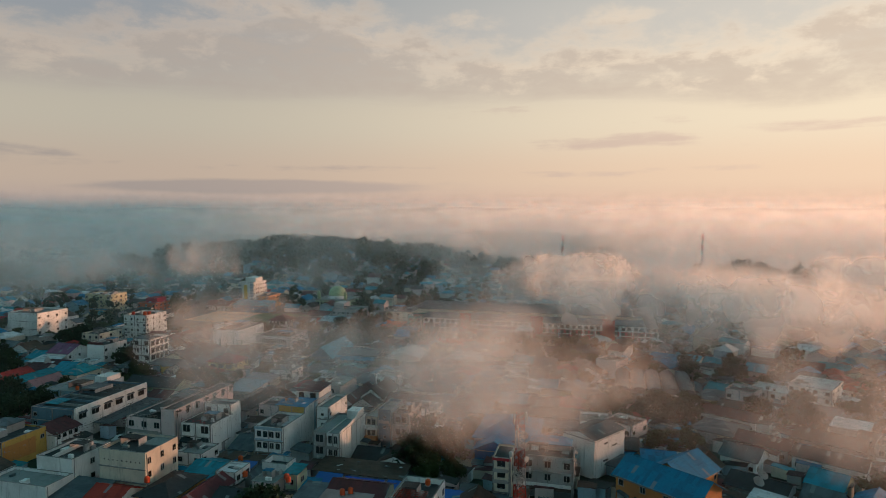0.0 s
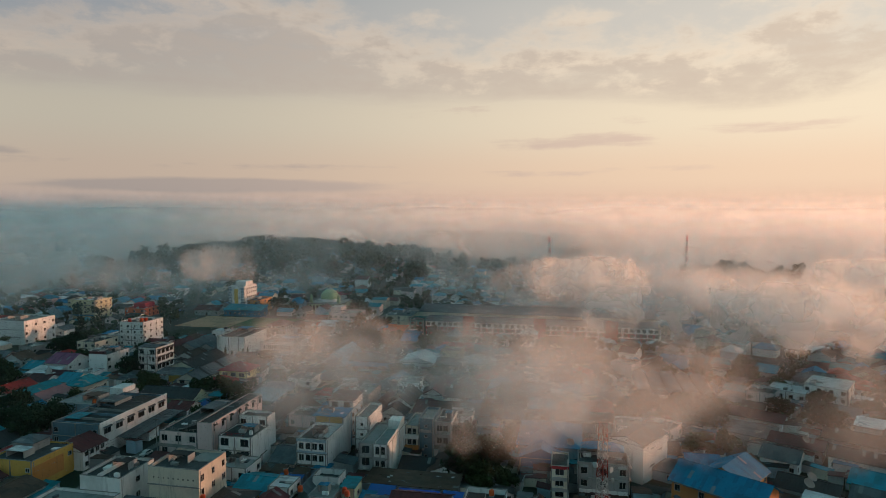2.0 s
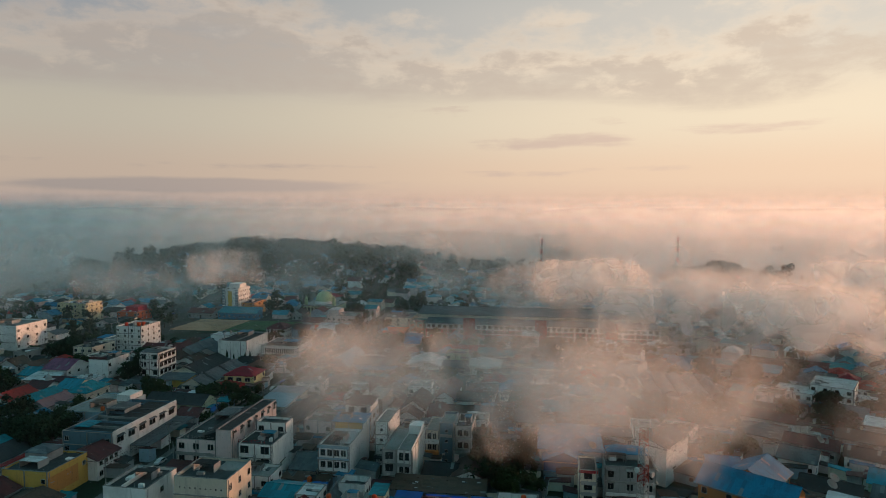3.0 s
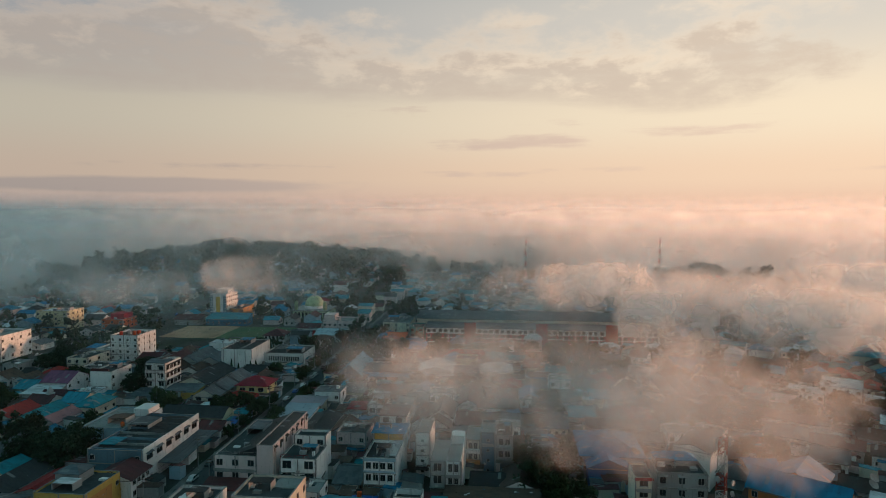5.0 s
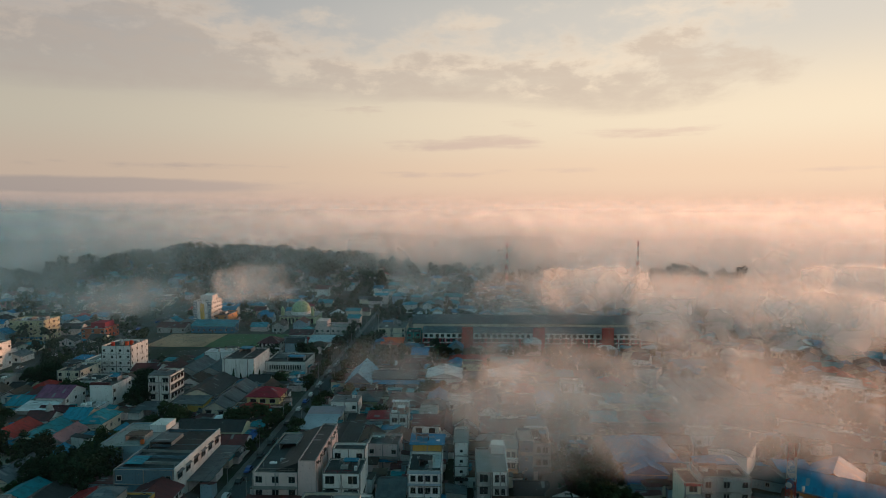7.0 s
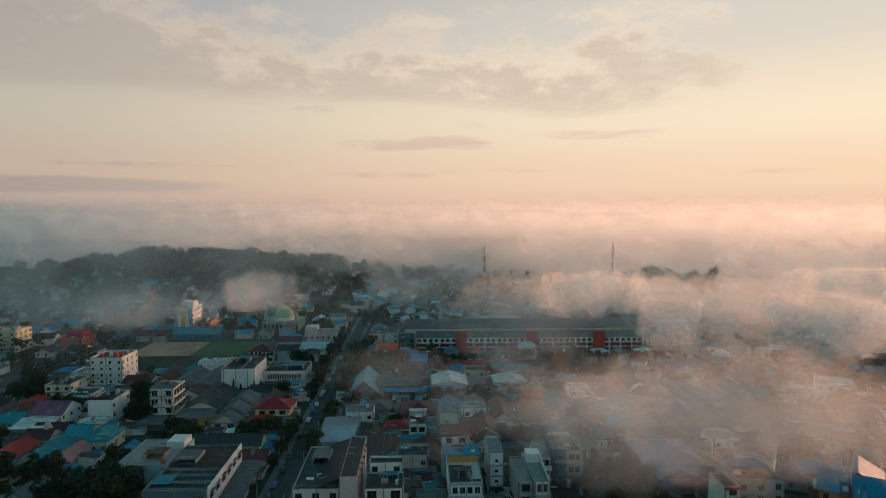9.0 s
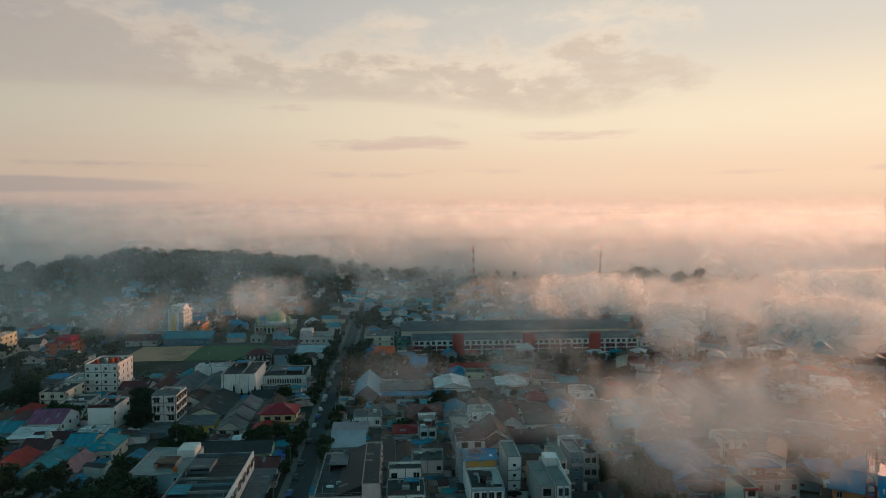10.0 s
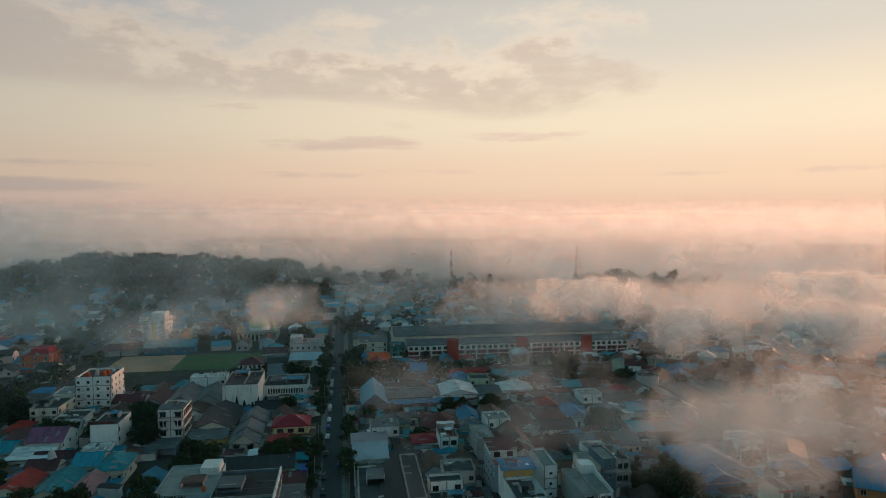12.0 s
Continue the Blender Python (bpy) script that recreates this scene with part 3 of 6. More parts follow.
def gable_walls(w, d, eave, ridge):
    bm = bmesh.new()
    box(bm, -w / 2, w / 2, -d / 2, d / 2, -0.4, eave)
    for y in (-d / 2, d / 2):
        a = [bm.verts.new((x, y, z)) for x, z in ((-w / 2, eave), (w / 2, eave), (0, ridge - 0.03))]
        bm.faces.new(a if y < 0 else a[::-1])
    return bm


def house(label, u0, u1, v0, v1, eave, ridge, style="gable", wall=None, roof=None, along="v", f=2, r=2, l=0, storeys=1, over=0.6, ww=1.2, wh=1.2, shade=None, turn=0.0, name="house", category="house", group="", claim=True, z=None, door=True):
    """A pitched house: gable (ridge along u or v), hip or lean-to."""
    wall, roof = wall or WHITE, roof or ROOF_RUST
    w, d = abs(u1 - u0), abs(v1 - v0)
    if claim:
        take(u0, u1, v0, v1)
    home = thing(name, (u0 + u1) / 2, (v0 + v1) / 2, turn, z, label, category, group)
    if style == "gable":
        side = along == "u"
        spin = pose(0, 0, 0, 0, 0, 90) if side else None
        a, b = (d, w) if side else (w, d)
        part("wall", gable_walls(a, b, eave, ridge), wall, home, at=spin)
        part("roof", gable_roof(a, b, eave, ridge, over), roof, home, at=spin)
    elif style == "hip":
        part("wall", slab(-w / 2, w / 2, -d / 2, d / 2, -0.4, eave), wall, home)
        part("roof", hip_roof(w, d, eave, ridge, over + 0.1), roof, home)
    else:
        bm = bmesh.new()
        vs = box(bm, -w / 2, w / 2, -d / 2, d / 2, -0.4, eave)
        for i in (6, 7):
            vs[i].co.z = ridge
        part("wall", bm, wall, home)
        part("roof", lean_roof(w, d, eave + 0.03, ridge + 0.03, over), roof, home)
    if style == "gable" and along == "v" and w > 5:
        part("gutter", slab(w / 2 + over - 0.02, w / 2 + over + 0.12, -d / 2 - 0.3, d / 2 + 0.3, eave - 0.42, eave - 0.28), PALE_DECK, home)
    if style != "hip" and w > 6 and claim:
        part("verge_board", slab(-w / 2 - 0.3, w / 2 + 0.3, -d / 2 - over - 0.06, -d / 2 - over + 0.02, eave - 0.35, eave - 0.15), PALE_DECK, home)
    step = eave / storeys
    levels = [i * step + step * 0.35 for i in range(storeys)]
    for side, n in (("f", f), ("r", r), ("l", l)):
        if n:
            add_windows(home, w, d, side, levels, n, ww, wh, shade=shade)
    if door and f:
        part("door", slab(-0.45, 0.45, -d / 2 - 0.05, -d / 2 - 0.002, 0.0, 2.05), TIMBER, home)
    return home


def canopy(label, u0, u1, v0, v1, low, high, roof, turn=0.0, name="canopy", z=None):
    """An open lean-to on posts."""
    w, d = abs(u1 - u0), abs(v1 - v0)
    home = thing(name, (u0 + u1) / 2, (v0 + v1) / 2, turn, z, label, "canopy")
    part("roof", lean_roof(w, d, low, high, 0.1), roof, home)
    for x, y, h in ((-1, -1, low), (1, -1, low), (1, 1, high), (-1, 1, high)):
        bm = bmesh.new()
        tube(bm, (x * (w / 2 - 0.2), y * (d / 2 - 0.2), -0.3), (x * (w / 2 - 0.2), y * (d / 2 - 0.2), h), 0.09, 0.09, 6)
        part("post", bm, STEEL, home)
    return home


def water_tank(u, v, z, r=0.65, h=1.4, material=None, label="orange plastic water tank on a flat roof"):
    material = material or TANK_ORANGE
    home = thing("water_tank", u, v, 0, z, label, "water tank", "rooftop water tanks")
    bm = bmesh.new()
    prof = [(r, 0.25), (r, 0.25 + h * 0.3), (r * 0.96, 0.25 + h * 0.33), (r, 0.25 + h * 0.36), (r, 0.25 + h * 0.66), (r * 0.96, 0.25 + h * 0.69), (r, 0.25 + h * 0.72), (r, h), (r * 0.6, h + 0.22), (r * 0.25, h + 0.26)]
    lathe(bm, prof, 16)
    part("barrel", mesh_of("barrel", bm, material, True), None, home)
    bm = bmesh.new()
    tube(bm, (0, 0, h + 0.24), (0, 0, h + 0.34), r * 0.25, r * 0.22, 10)
    part("lid", bm, material, home)
    part("stand", slab(-r, r, -r, r, 0.0, 0.25), PALE_DECK, home)
    return home


def dish(u, v, z, r=1.2, label="round satellite dish on a short mast on a roof"):
    home = thing("satellite_dish", u, v, 25, z, label, "satellite dish", "satellite dishes")
    bm = bmesh.new()
    tube(bm, (0, 0, 0), (0, 0, 1.1), 0.06, 0.06, 6)
    part("mast", bm, STEEL, home)
    bm = bmesh.new()
    rings = [[bm.verts.new((r * k * math.cos(a * math.pi / 8), r * k * math.sin(a * math.pi / 8), 0.35 * r * k * k)) for a in range(16)] for k in (0.05, 0.4, 0.75, 1.0)]
    for lo, hi in zip(rings, rings[1:]):
        for i in range(16):
            bm.faces.new((lo[i], lo[(i + 1) % 16], hi[(i + 1) % 16], hi[i]))
    bm.faces.new(rings[0][::-1])
    bmesh.ops.solidify(bm, geom=bm.faces[:], thickness=0.03)
    part("reflector", bm, WHITE_STEEL, home, at=pose(0, 0, 1.2, 40, 0, 0))
    bm = bmesh.new()
    tube(bm, (0, -0.3, 1.2), (0, -1.0, 1.75), 0.03, 0.03, 5)
    part("feed_arm", bm, STEEL, home)
    return home


def railing(parent, x0, x1, y, z, h=0.9, material=None):
    bm = bmesh.new()
    n = max(2, int((x1 - x0) / 1.2))
    for i in range(n + 1):
        x = x0 + (x1 - x0) * i / n
        box(bm, x - 0.03, x + 0.03, y - 0.03, y + 0.03, z, z + h)
    box(bm, x0, x1, y - 0.035, y + 0.035, z + h, z + h + 0.07)
    box(bm, x0, x1, y - 0.02, y + 0.02, z + h * 0.5, z + h * 0.5 + 0.04)
    part("railing", bm, material or RAIL, parent)


# ---- ground, streets, field ----
def build_ground():
    n = 110
    line = [math.copysign(abs(t) ** 2.6, t) * 4700 for t in np.linspace(-1, 1, n)]
    vs, fs = [], []
    for j, b in enumerate(line):
        for i, a in enumerate(line):
            u, v = a - 150, b + 450
            m = spot(u, v).translation
            vs.append((m.x, m.y, hill(u, v) - 0.02))
    for j in range(n - 1):
        for i in range(n - 1):
            k = j * n + i
            fs.append((k, k + 1, k + n + 1, k + n))
    me = bpy.data.meshes.new("ground")
    me.from_pydata(vs, [], fs)
    me.materials.append(GROUND)
    me.shade_smooth()
    tagged(new("ground", me), "dark earth and patchy grass between town houses", "ground", kind="structure")


build_ground()


def strip(name, u0, u1, v0, v1, z, material, label, category, kind="structure", thick=0.25, turn=0.0):
    ob = new(name, mesh_of(name, slab(-(u1 - u0) / 2, (u1 - u0) / 2, -(v1 - v0) / 2, (v1 - v0) / 2, z - thick, z), material))
    ob.matrix_basis = spot((u0 + u1) / 2, (v0 + v1) / 2, 0, turn)
    return tagged(ob, label, category, kind=kind)


strip("road_main", -157.4, -150.6, 60, 520, 0.03, ASPHALT, "worn grey asphalt of the long main street", "road")
strip("road_cross", -147.2, 90, 341, 351, 0.034, ASPHALT, "worn asphalt of a tree-lined cross street", "road")
strip("road_west", -324, -312, 250, 520, 0.03, ASPHALT, "grey asphalt street beside the sports field", "road")
strip("road_front", -147.2, 60, 151.5, 157.0, 0.034, ASPHALT, "narrow asphalt lane between shophouse rows", "road")
for k, (a, b) in enumerate(((-159.8, -157.4), (-150.6, -148.4))):
    strip("pavement_%d" % (k + 1), a, b, 60, 520, 0.18, PAVING, "raised concrete pavement with a kerb", "pavement")
take(-161.5, -147, 60, 520)
take(-147, 90, 340, 352)
take(-325, -311, 250, 520)
strip("field_earth", -284, -247, 372, 412, 0.03, DIRT, "bare trodden earth of a sports field", "field")
strip("field_grass", -247, -201, 372, 412, 0.034, GRASS, "patchy green grass of a sports field", "field")
take(-285, -200, 370, 413)
take(-224, -208, 228, 244)
take(-226.5, -218, 205, 219)

# ---- near shophouses ----
h = block("tall cream shophouse with a dark stained flat roof", -126.1, -112.3, 131.2, 143.5, 15, CREAM, DECK, 4, f=0, r=3, ww=1.3, wh=1.6)
for i in range(9):
    part("vent", slab(-5.6 + i * 1.35, -5.3 + i * 1.35, -6.2, -6.15, 12.2, 12.55), DARK_FRAME, h)
part("pale_deck", slab(0.5, 6.6, 0.5, 5.9, 14.26, 14.5), PALE_DECK, h)
h = block("dirty white shophouse with a high parapet", -143.0, -131.7, 128.2, 141.0, 12.6, WHITE, DECK, 3, r=1, ledges=False)
part("inner_wall", slab(-1.0, -0.8, -6.0, 6.0, 11.8, 12.9), WHITE, h)
block("low dirty white building beside a taller block", -150.0, -131.6, 120.0, 128.1, 9, WHITE, PALE_DECK, 2, ledges=False)
house("grey lean-to sheet roof over a yard", -131.0, -120.5, 118.0, 129.5, 5.6, 7.6, "lean", GREY_WALL, ROOF_GREY, f=0, r=0)
house("red and rusty sheet roof over a small white house", -121.5, -112.6, 121.0, 130.4, 6.6, 8.6, "gable", WHITE, ROOF_RED, "u", f=3, r=1)
house("dark sheet roof over yellow walls", -110.5, -101.0, 125.5, 139.5, 7.2, 9.0, "hip", YELLOW_WALL, ROOF_DARK, f=3, r=2, storeys=2)
house("maroon sheet roof over a long house", -100.6, -94.0, 124.0, 141.0, 6.0, 7.8, "gable", WHITE, ROOF_MAROON, "v", f=1, r=3)

house("dark maroon roof below a yellow shophouse", -187.5, -176.5, 124.0, 139.0, 5.0, 7.4, "gable", GREY_WALL, ROOF_MAROON, "v", f=1, r=2)
house("grey-teal sheet roof of a street shop", -201.0, -188.5, 126.0, 146.0, 5.2, 7.8, "gable", GREY_WALL, ROOF_GREY, "u", f=2, r=1)
house("low rusty roof beside a street", -175.5, -163.0, 122.0, 138.5, 4.0, 5.8, "gable", CREAM, ROOF_RUST, "v", f=2, r=2)

# pink-white terrace building with a raised side wing
h = block("long white building with a dark roof terrace", -145.6, -132.9, 162.7, 194.0, 11.6, PINK, DECK, 3, f=3, l=5, parapet=0.5, ww=1.9, wh=1.8)
railing(h, -6.2, 6.2, -15.5, 11.68)
bm = bmesh.new()
vs = box(bm, -0.5, 6.3, -15.0, 15.6, 11.2, 11.7)
for i in (5, 6):
    vs[i].co.z = 14.2
part("terrace_roof", bm, ROOF_DARK, h)
h = block("tall white wing with hooded side windows", -132.8, -128.0, 162.5, 193.2, 15.0, PINK, ROOF_DARK, 4, f=0, r=7, parapet=0.3, ww=1.4, wh=1.6, shade=ROOF_DARK, ledges=False, ground="none", skip=3)
for i in range(5):
    part("wall_pillar", slab(2.4, 2.62, -14 + i * 6.5, -13.4 + i * 6.5, 0.0, 14.9), PINK, h)
h = block("white three-storey shophouse with dark awnings", -126.3, -115.8, 163.0, 174.0, 11.3, WHITE, DECK, 3, f=2, r=0, ww=2.6, wh=2.2, parapet=0.4)
railing(h, -5.0, 3.0, -5.35, 11.38, 0.9, RED_STEEL)
for x in (-2.9, 2.7):
    bm = bmesh.new()
    vs = box(bm, x - 2.0, x + 2.0, -7.0, -5.52, 6.6, 6.75)
    vs[0].co.z -= 0.9
    vs[1].co.z -= 0.9
    vs[4].co.z -= 0.9
    vs[5].co.z -= 0.9
    part("awning", bm, ROOF_DARK, h)
block("white rooftop room behind a terrace", -125.9, -116.2, 174.1, 179.5, 14, WHITE, DECK, 4, f=2, ww=1.8, wh=1.8, ground="none", skip=3, ledges=False)
h = block("low annex with a pale concrete deck", -120.5, -112.0, 153.0, 161.5, 6.5, WHITE, PALE_DECK, 2, f=2, r=2)
house("dark maroon corrugated roof beside the street", -146.5, -129.5, 157.4, 162.0, 4.0, 5.2, "lean", GREY_WALL, ROOF_MAROON, f=0, r=0)
house("rusty maroon sheet roof of a low shop", -128.8, -121.0, 153.0, 161.5, 4.0, 5.6, "gable", WHITE, ROOF_MAROON, "u", f=0, r=0)
house("dark low sheet-roofed shop row", -146.0, -122.5, 144.0, 150.8, 3.8, 5.2, "gable", GREY_WALL, ROOF_DARK, "u", f=4, r=1)

# three-storey white shophouse with a blue roof
h = block("white three-storey shophouse with a roof terrace", -103.1, -93.8, 166.3, 180.5, 11.2, WHITE, DECK, 3, f=4, r=0, ww=1.5, wh=1.8, parapet=0.9)
part("terrace_sheet", slab(0.2, 4.3, -3.5, 6.6, 10.5, 10.62), ROOF_WHITE, h)
part("blue_band", slab(-4.7, 4.7, -7.32, -7.11, 10.3, 11.1), BLUE_WALL, h)
part("blue_band", slab(-4.7, 4.7, -7.32, -7.11, 6.9, 7.5), BLUE_WALL, h)
h = block("yellow rooftop rooms under a bright blue roof", -103.1, -93.8, 180.6, 187.0, 13.2, WHITE, DECK, 4, f=3, parapet=0.2, ww=1.6, wh=1.9, ground="none", skip=3, ledges=False)
part("yellow_front", slab(-4.5, 4.5, -3.34, -3.202, 10.4, 13.1), YELLOW_WALL, h)
part("blue_roof", lean_roof(9.3, 6.4, 13.35, 14.0, 0.7), ROOF_BLUE, h)
h = block("tall pale blue shophouse with a rear maroon roof", -104.1, -95.2, 187.2, 203.5, 12.0, BLUE_WALL, DECK, 4, l=5, r=4, f=0, parapet=0.9, ledges=False, ground="none")
bm = lean_roof(8.9, 9.6, 14.3, 14.9, 0.3)
part("maroon_roof", bm, ROOF_MAROON, h, at=pose(0, 3.2, 0))
part("attic_wall", slab(-4.3, 4.3, -1.4, 7.9, 11.2, 14.28), WHITE, h)
for x in (-2.2, 2.0):
    part("attic_window", slab(x - 1.0, x + 1.0, -1.46, -1.402, 12.0, 13.7), GLASS, h)
for u, v, z in ((-103.4, 188.0, 11.2), (-96.2, 188.0, 11.2), (-102.6, 190.3, 11.2)):
    water_tank(u, v, z)

block("narrow white four-storey shophouse", -90.4, -86.0, 181.6, 196.0, 13.5, WHITE, PALE_DECK, 4, f=1, r=2, ww=1.0, wh=0.8, ground="none")
h = block("white shophouse with a pale concrete roof", -84.0, -79.7, 166.4, 184.5, 11.0, GREY_WALL, PALE_DECK, 3, f=1, ww=2.4, wh=2.2, parapet=0.5)
h = block("white shophouse with a high curved side parapet", -79.6, -75.1, 165.8, 187.0, 11.3, WHITE, PALE_DECK, 3, f=2, r=0, ww=1.2, wh=2.2, parapet=0.6)
bm = bmesh.new()
prof = [(-10.5, 11.38), (-10.5, 11.9), (-4, 12.1), (1, 12.6), (4, 13.6), (7.5, 13.7), (7.5, 11.38)]
for x in (2.0, 2.2):
    bm.faces.new([bm.verts.new((x, y, z)) for y, z in prof])
bm.verts.ensure_lookup_table()
k = len(prof)
for i in range(k):
    j = (i + 1) % k
    bm.faces.new((bm.verts[i], bm.verts[j], bm.verts[k + j], bm.verts[k + i]))
bmesh.ops.recalc_face_normals(bm, faces=bm.faces[:])
part("curved_parapet", bm, WHITE, h)
part("stair_house", slab(-1.9, 1.9, 4.0, 8.5, 10.6, 13.4), WHITE, h)
for i in range(6):
    part("wall_rib", slab(2.26, 2.42, -9.5 + i * 3.6, -9.2 + i * 3.6, 0, 11.2), WHITE, h)
h = block("white shophouse with red and orange balconies", -75.2, -70.8, 185.0, 198.0, 10.6, CREAM, PALE_DECK, 3, f=2, ww=1.2, wh=1.8, parapet=0.5)
for i, m in ((1, ORANGE_WALL), (2, WHITE)):
    part("balcony", slab(-2.2, 2.2, -7.7, -6.52, i * 3.4 - 0.1, i * 3.4 + 1.0), m, h)
block("slate blue windowless shophouse flank", -70.6, -66.1, 184.4, 196.0, 13.3, SLATE_WALL, PALE_DECK, 4, f=1, ww=0.9, wh=0.8, ledges=False, ground="none")
h = block("grey unfinished shophouse with open balconies", -66.0, -60.8, 186.0, 199.0, 12.0, GREY_WALL, DECK, 3, f=2, r=4, ww=1.6, wh=1.9, parapet=0.5)
for i in (1, 2):
    part("balcony", slab(-2.5, 2.5, -7.7, -6.52, i * 3.8 - 0.1, i * 3.8 + 0.9), PALE_DECK, h)

# low market roof with clear sheets, blue tarpaulins
h = house("wide dark rusty market roof with pale patches", -79.0, -54.0, 158.0, 165.0, 3.6, 4.6, "lean", GREY_WALL, ROOF_RUST, f=0, r=0, name="market_hall", category="market")
rng = random.Random(4)
for i in range(16):
    x, y = rng.uniform(-11.5, 11.5), rng.uniform(-3.0, 3.0)
    z = 4.18 + y / 7.0
    part("roof_patch", slab(x - 0.4, x + 0.4, y - 0.25, y + 0.25, z, z + 0.1), rng.choice((ROOF_GREY, ROOF_WHITE, ROOF_RUST)), h)
house("dark brown sheet roof behind the market", -86.0, -57.0, 199.5, 207.0, 4.4, 5.8, "gable", GREY_WALL, ROOF_RUST, "u", f=4, r=1)
for u0, u1, v0, v1, lo in ((-77, -70, 151.5, 156.5, 3.2), (-69, -58, 150.8, 156.0, 3.0), (-57, -51, 151.0, 156.5, 3.1), (-104, -97, 152.0, 158.0, 3.2), (-95, -90, 150.5, 155.5, 3.0), (-44, -33, 149.8, 155.0, 3.1), (-30, -24, 148.5, 153.0, 3.0), (-152, -148, 133, 140, 3.0)):
    canopy("bright blue tarpaulin stretched over market stalls", u0, u1, v0, v1, lo, lo + 0.7, TARP_BLUE, name="tarpaulin")
canopy("bright blue sheet canopy over stalls", -80, -73.5, 145, 151, 3.6, 4.6, ROOF_BLUE)

# front row by the lane
block("white flat-roofed house with a pale roof", -100.4, -94.6, 143.0, 150.2, 7, WHITE, ROOF_WHITE, 2, f=2, r=2, parapet=0.2)
house("small grey shed roof between yards", -94.2, -91.3, 146.8, 157.0, 4.6, 5.8, "gable", GREY_WALL, ROOF_GREY, f=0, r=1)
block("pinkish concrete slab roof of a small house", -88.5, -82.0, 140.8, 148.3, 6.6, PINK, PALE_DECK, 2, f=1, r=2, parapet=0.15)
block("roofless white upper room", -91.8, -84.5, 151.6, 157.0, 7, WHITE, DECK, 2, r=2, parapet=1.6)
h = block("small white and green rooftop house", -81.3, -77.6, 144.8, 150.2, 7.6, GREEN_WALL, DECK, 2, f=1, r=1, parapet=0.3)
part("green_roof", lean_roof(3.7, 5.4, 7.75, 8.3, 0.3), ROOF_TEAL, h)
house("grey corrugated roof with an uneven edge", -74.3, -68.0, 129.0, 145.0, 5.0, 6.2, "lean", WHITE, ROOF_GREY, f=0, r=2)
house("dark mossy roof of an old house", -93.0, -76.0, 130.0, 139.5, 5.2, 7.2, "gable", CREAM, ROOF_DARK, "u", f=2, r=1)
h = house("maroon and rusty roof with an old stained wall", -67.6, -53.2, 141.5, 150.0, 6.0, 7.6, "gable", CREAM, ROOF_MAROON, "u", f=3, r=2)
house("pink-roofed low house with water tanks", -67.0, -55.5, 129.0, 140.5, 5.8, 6.8, "lean", PINK, surface("pink_sheet", (0.36, 0.26, 0.25), 0.7, 0.4), f=0, r=1)
for u, v, z in ((-62.5, 139.0, 6.7), (-60.8, 140.0, 6.8), (-78.4, 141.5, 7.0), (-79.6, 143.0, 7.0), (-91.0, 142.0, 6.8), (-102.0, 157.0, 4.0), (-43.0, 146.2, 8.3), (-110.0, 129.0, 8.6)):
    water_tank(u, v, z)
h = block("white-walled roof terrace with a pergola", -49.5, -39.5, 136.0, 149.0, 9, WHITE, DECK, 3, f=2, r=3, parapet=1.4)
bm = bmesh.new()
for i in range(9):
    box(bm, -4.4 + i * 0.9, -4.3 + i * 0.9, -6.0, -1.0, 8.7, 8.85)
for i in range(6):
    box(bm, -4.4, 3.0, -6.0 + i, -5.9 + i, 8.86, 8.95)
part("pergola", bm, RED_STEEL, h)
h = block("narrow white and red four-storey shophouse", -29.3, -24.8, 159.0, 168.5, 12, CREAM, DECK, 4, f=1, ww=2.2, wh=2.2, parapet=0.5, r=1)
part("red_band", slab(-2.4, 2.4, -4.95, -4.76, 11.2, 11.9), RED_WALL, h)
h = block("grey stained three-storey house with a blue rear roof", -22.4, -9.2, 165.3, 174.0, 11, GREY_WALL, DECK, 3, f=3, r=2, ww=1.7, wh=1.8, shade=PALE_DECK)
part("blue_roof", hip_roof(11.0, 5.0, 12.2, 13.6, 0.3), ROOF_BLUE, h, at=pose(0, 4.8, 0))
part("rear_room", slab(-5.4, 5.4, 2.4, 7.2, 8.0, 12.0), GREY_WALL, h)

# blue-roofed hall among trees
h = house("big hall with a bright blue hipped roof", -40.0, -21.5, 186.0, 207.0, 7.0, 11.0, "hip", BLUE_WALL, ROOF_BLUE, f=4, r=4, name="hall", category="hall")
h = house("lower blue-roofed porch with deep blue walls", -38.6, -27.0, 180.0, 186.5, 5.6, 8.2, "gable", wall_paint("deep_blue_render", (0.03, 0.13, 0.30)), ROOF_BLUE, "v", f=0, r=0, name="porch", category="porch")
h = house("tall white shed with a grey ridged roof", -10.0, 0.8, 181.3, 196.5, 11.2, 12.7, "gable", WHITE, ROOF_GREY, "v", f=0, r=0, over=0.2, turn=-33, name="warehouse", category="warehouse", door=False)
for y, z, k in ((-2.0, 9.0, 0.9), (2.5, 7.5, 1.2), (-2.0, 4.0, 1.2)):
    part("wall_slot", slab(5.4, 5.46, y - k, y + k, z, z + 0.45), DARK_FRAME, h)
h = house("orange house under a wide bright blue roof", 3.0, 25.0, 158.7, 170.7, 8.2, 11.6, "gable", ORANGE_WALL, ROOF_BLUE, "u", turn=-35, f=4, r=0, l=2, storeys=2, over=0.9, ww=1.5, wh=1.6)
h = house("blue-roofed wing of an orange house", 12.5, 24.5, 167.5, 181.5, 8.0, 11.3, "gable", ORANGE_WALL, ROOF_BLUE, "v", turn=-35, f=0, r=3, l=0, storeys=2, over=0.8)
